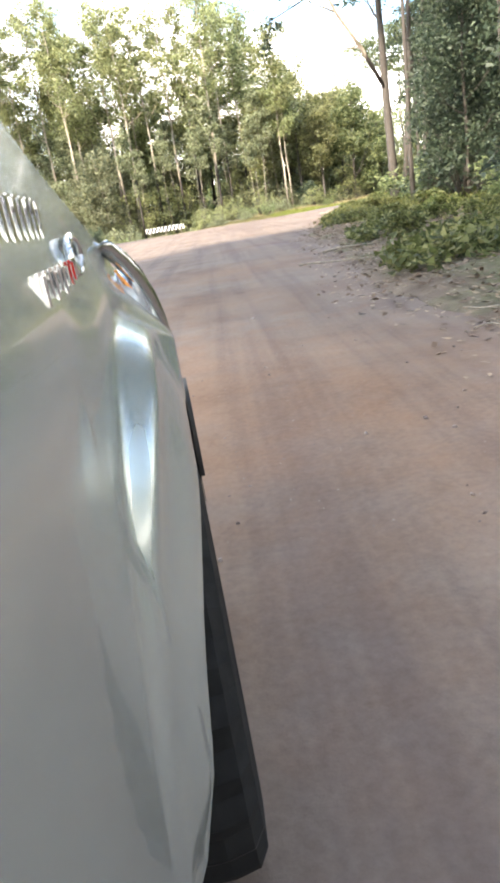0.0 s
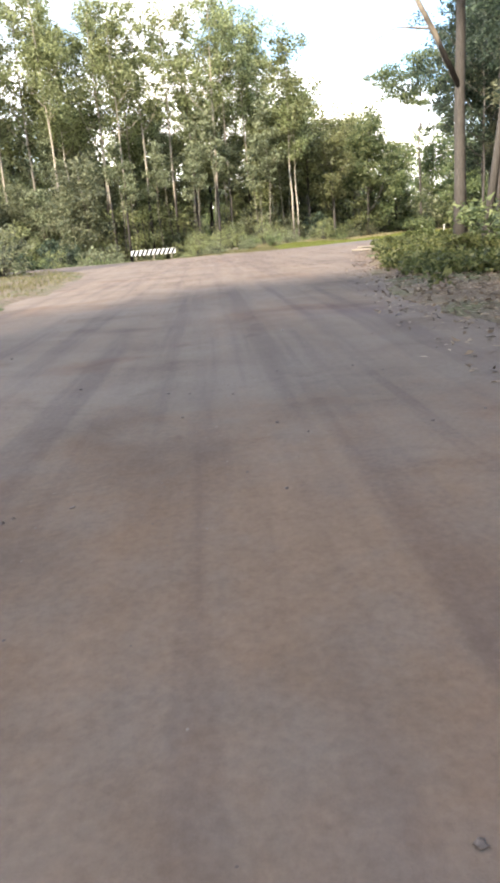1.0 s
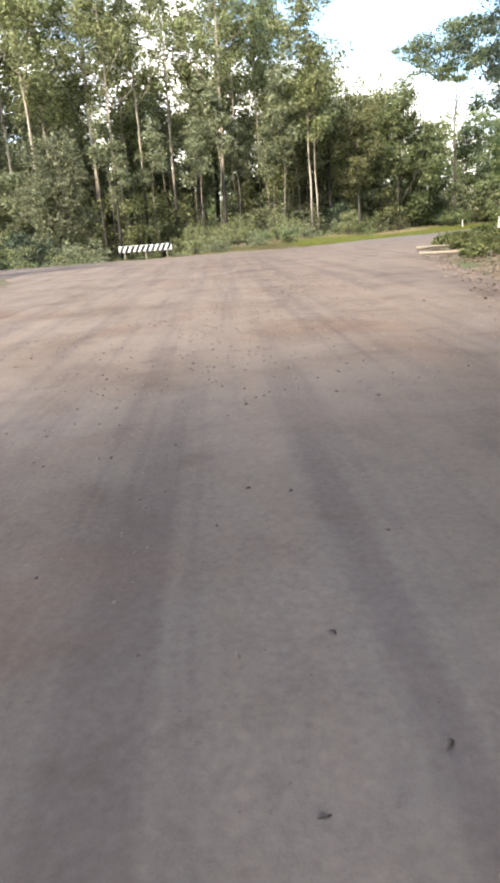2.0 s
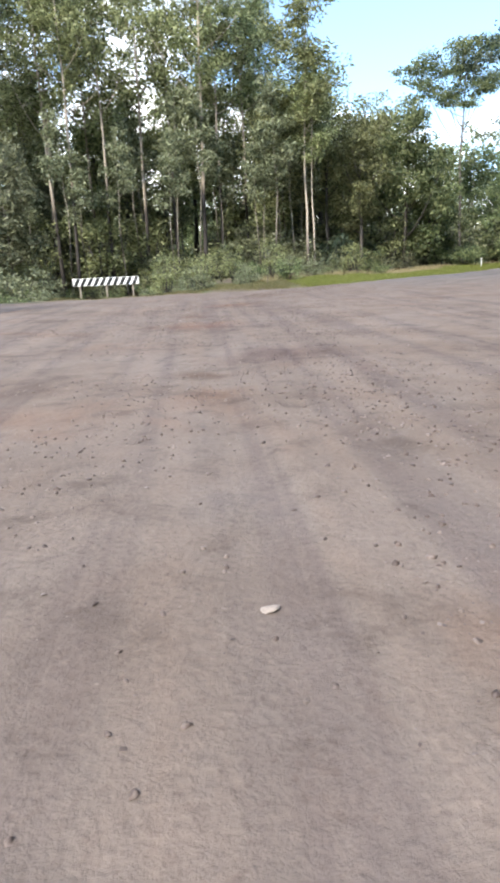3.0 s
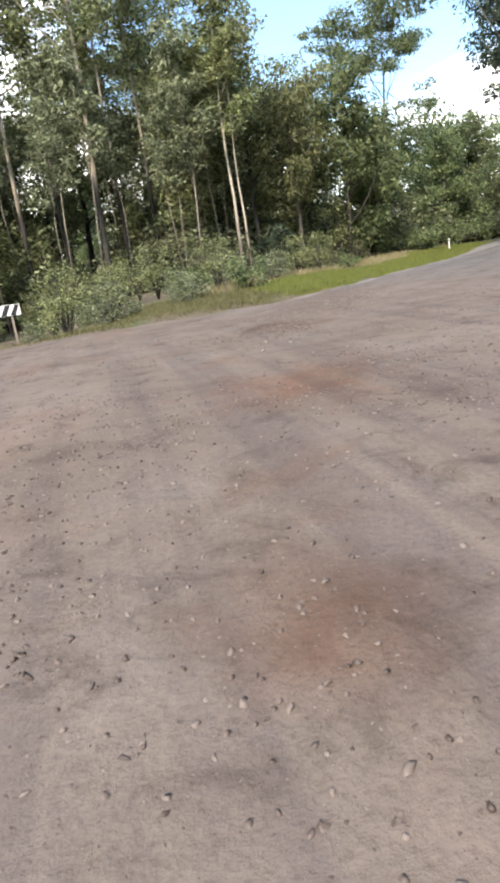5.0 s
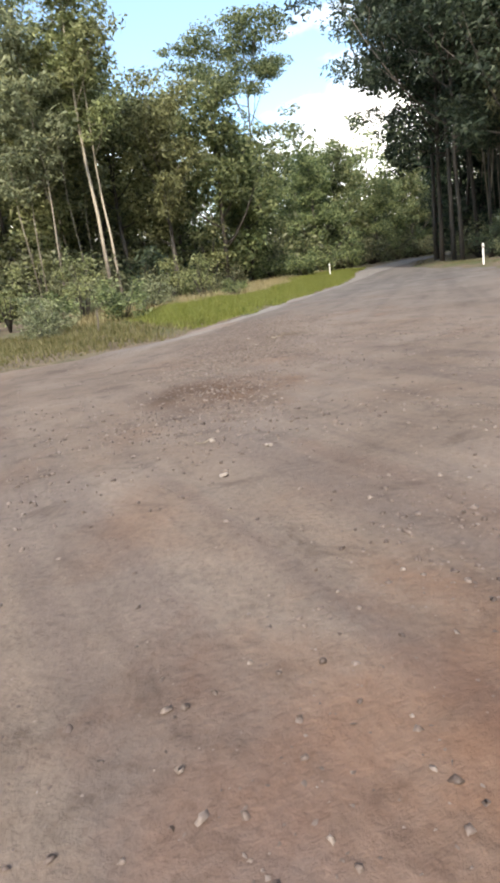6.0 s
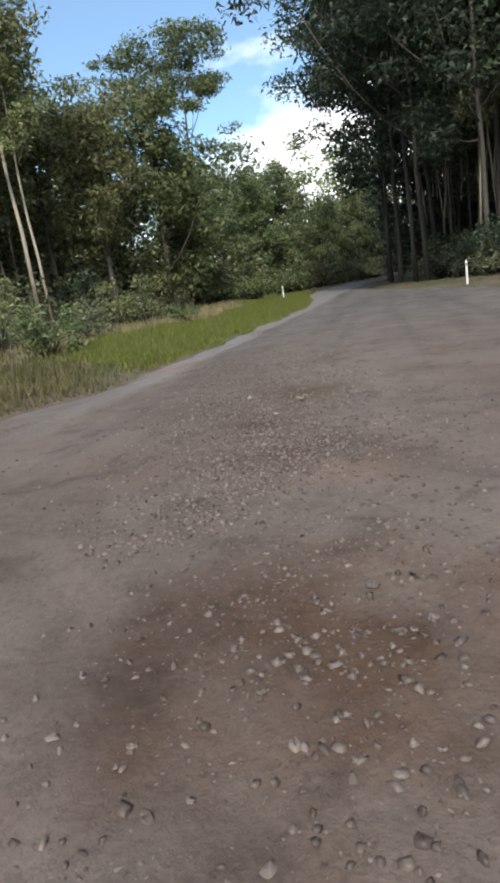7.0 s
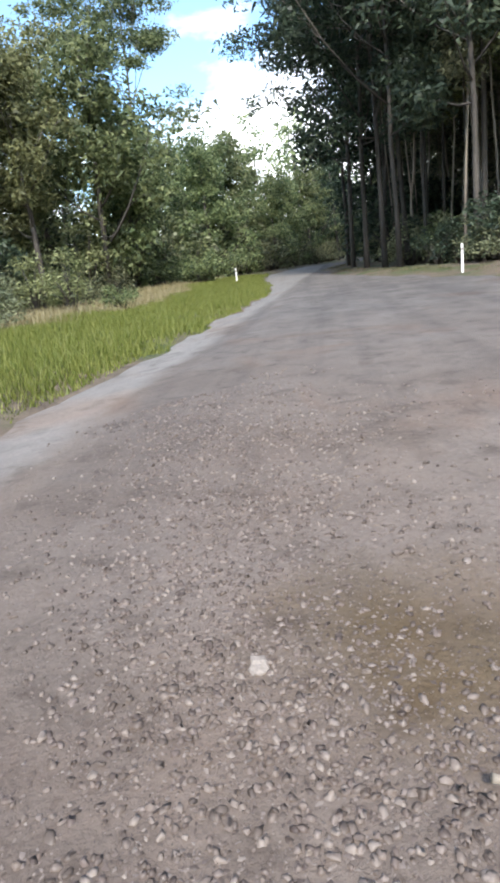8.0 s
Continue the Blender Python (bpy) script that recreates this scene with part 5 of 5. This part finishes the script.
def car():
    root = empty("car", 0, 0, -0.02, 4.74)
    car_body(root)
    xl, xr = 2 * MIDLINE + 0.17, -0.17
    loft_box(root, "cabin", (xl, xr, -2.90, 0.30), (xl + 0.14, xr - 0.14, -2.72, -0.62), 1.10, 1.84, PAINT, "painted cabin with roof", 0.06)
    for s in (1, -1):
        def mx(x):
            return x if s > 0 else 2 * MIDLINE - x
        for y0, y1, t0, t1 in ((-0.85, -0.02, -0.85, -0.60), (-1.75, -0.95, -1.75, -0.95), (-2.72, -1.85, -2.62, -1.85)):
            p = [(mx(-0.183), y0, 1.18), (mx(-0.183), y1, 1.18), (mx(-0.288), t1, 1.74), (mx(-0.288), t0, 1.74)]
            pane(root, p if s > 0 else p[::-1])
    pane(root, [(xr - 0.08, 0.235, 1.20), (xl + 0.08, 0.235, 1.20), (xl + 0.19, -0.53, 1.78), (xr - 0.19, -0.53, 1.78)], "windscreen")
    for s in (1, -1):
        for y in (FRONT_AXLE, REAR_AXLE):
            wheel(root, s, y)
        sx = (lambda x: x) if s > 0 else (lambda x: 2 * MIDLINE - x)
        strip = Tubes()
        strip.add([(sx(-0.104), 1.50, 1.095), (sx(-0.080), 1.535, 1.045), (sx(-0.060), 1.565, 0.985), (sx(-0.048), 1.585, 0.93)], [0.003, 0.006, 0.006, 0.003], 8)
        piece("indicator", strip.mesh("indicator", AMBER), root, "amber indicator strip")
        blob(root, "headlight", (sx(-0.19), 1.62, 0.985), (0.150, 0.22, 0.130), LAMP, "clear glossy headlight")
        blob(root, "tail_light", (sx(-0.17), -2.92, 0.98), (0.05, 0.06, 0.17), TAIL, "red tail light")
        rim = Tubes()
        rim.add([(sx(-0.150), 1.36, 1.148), (sx(-0.137), 1.42, 1.156), (sx(-0.112), 1.47, 1.146), (sx(-0.088), 1.51, 1.118), (sx(-0.066), 1.545, 1.078),
                 (sx(-0.046), 1.575, 1.025), (sx(-0.031), 1.60, 0.965), (sx(-0.022), 1.62, 0.905), (sx(-0.020), 1.63, 0.86)],
                [0.006, 0.013, 0.018, 0.020, 0.021, 0.020, 0.018, 0.014, 0.006], 10)
        piece("headlight_rim", rim.mesh("headlight_rim", CHROME), root, "chrome headlight surround")
    bm = bmesh.new()
    box(bm, 2 * MIDLINE - 0.006, 0.006, 1.62, 2.05, 0.44, 0.775, 0.06)
    part("front_bumper", bm, TRIM, root, "black front bumper", True)
    bm = bmesh.new()
    box(bm, 2 * MIDLINE + 0.10, -0.10, -3.08, -2.85, 0.42, 0.70, 0.05)
    part("rear_bumper", bm, TRIM, root, "black rear bumper", True)
    bm = bmesh.new()
    box(bm, 2 * MIDLINE + 0.20, -0.20, -2.8, 1.6, 0.30, 0.60, 0.04)
    part("underbody", bm, TRIM, root, "dark underbody")
    bm = bmesh.new()
    box(bm, MIDLINE - 0.42, MIDLINE + 0.42, 1.84, 1.92, 0.74, 0.90, 0.02)
    part("grille", bm, CHROME, root, "chrome grille")
    # raised chrome lettering shown as plain bars, and an oval emblem
    for y0, z0, h, pitch, count in ((0.46, 1.172, 0.056, 0.068, 6), (0.66, 1.112, 0.038, 0.070, 4)):
        for k in range(count):
            bm = bmesh.new()
            y = y0 + k * pitch
            x = -0.10 - 0.05 * float(smooth(1.0, 1.3, z0 + h / 2))
            for half in (0, 1):
                box(bm, x - 0.006, x + 0.005, y + half * 0.52 * pitch, y + (half * 0.52 + 0.30) * pitch, z0 + 0.006 * half, z0 + h, 0.004)
            box(bm, x - 0.006, x + 0.003, y, y + 0.82 * pitch, z0 + 0.72 * h, z0 + 0.95 * h, 0.003)
            part("badge_bar", bm, TAIL if (k == 3 and count == 4) else CHROME, root, "raised red badge bar" if (k == 3 and count == 4) else "raised chrome badge bar")
    ring = Tubes()
    turn = [2 * math.pi * k / 20 for k in range(21)]
    ring.add([(-0.120, 0.985 + 0.060 * math.cos(a), 1.152 + 0.027 * math.sin(a)) for a in turn], [0.0065] * 21, 6)
    piece("emblem", ring.mesh("emblem", CHROME), root, "oval chrome emblem ring")
    return tagged(root, "silver-green four-wheel-drive wagon standing on the dirt road", "car")


car()
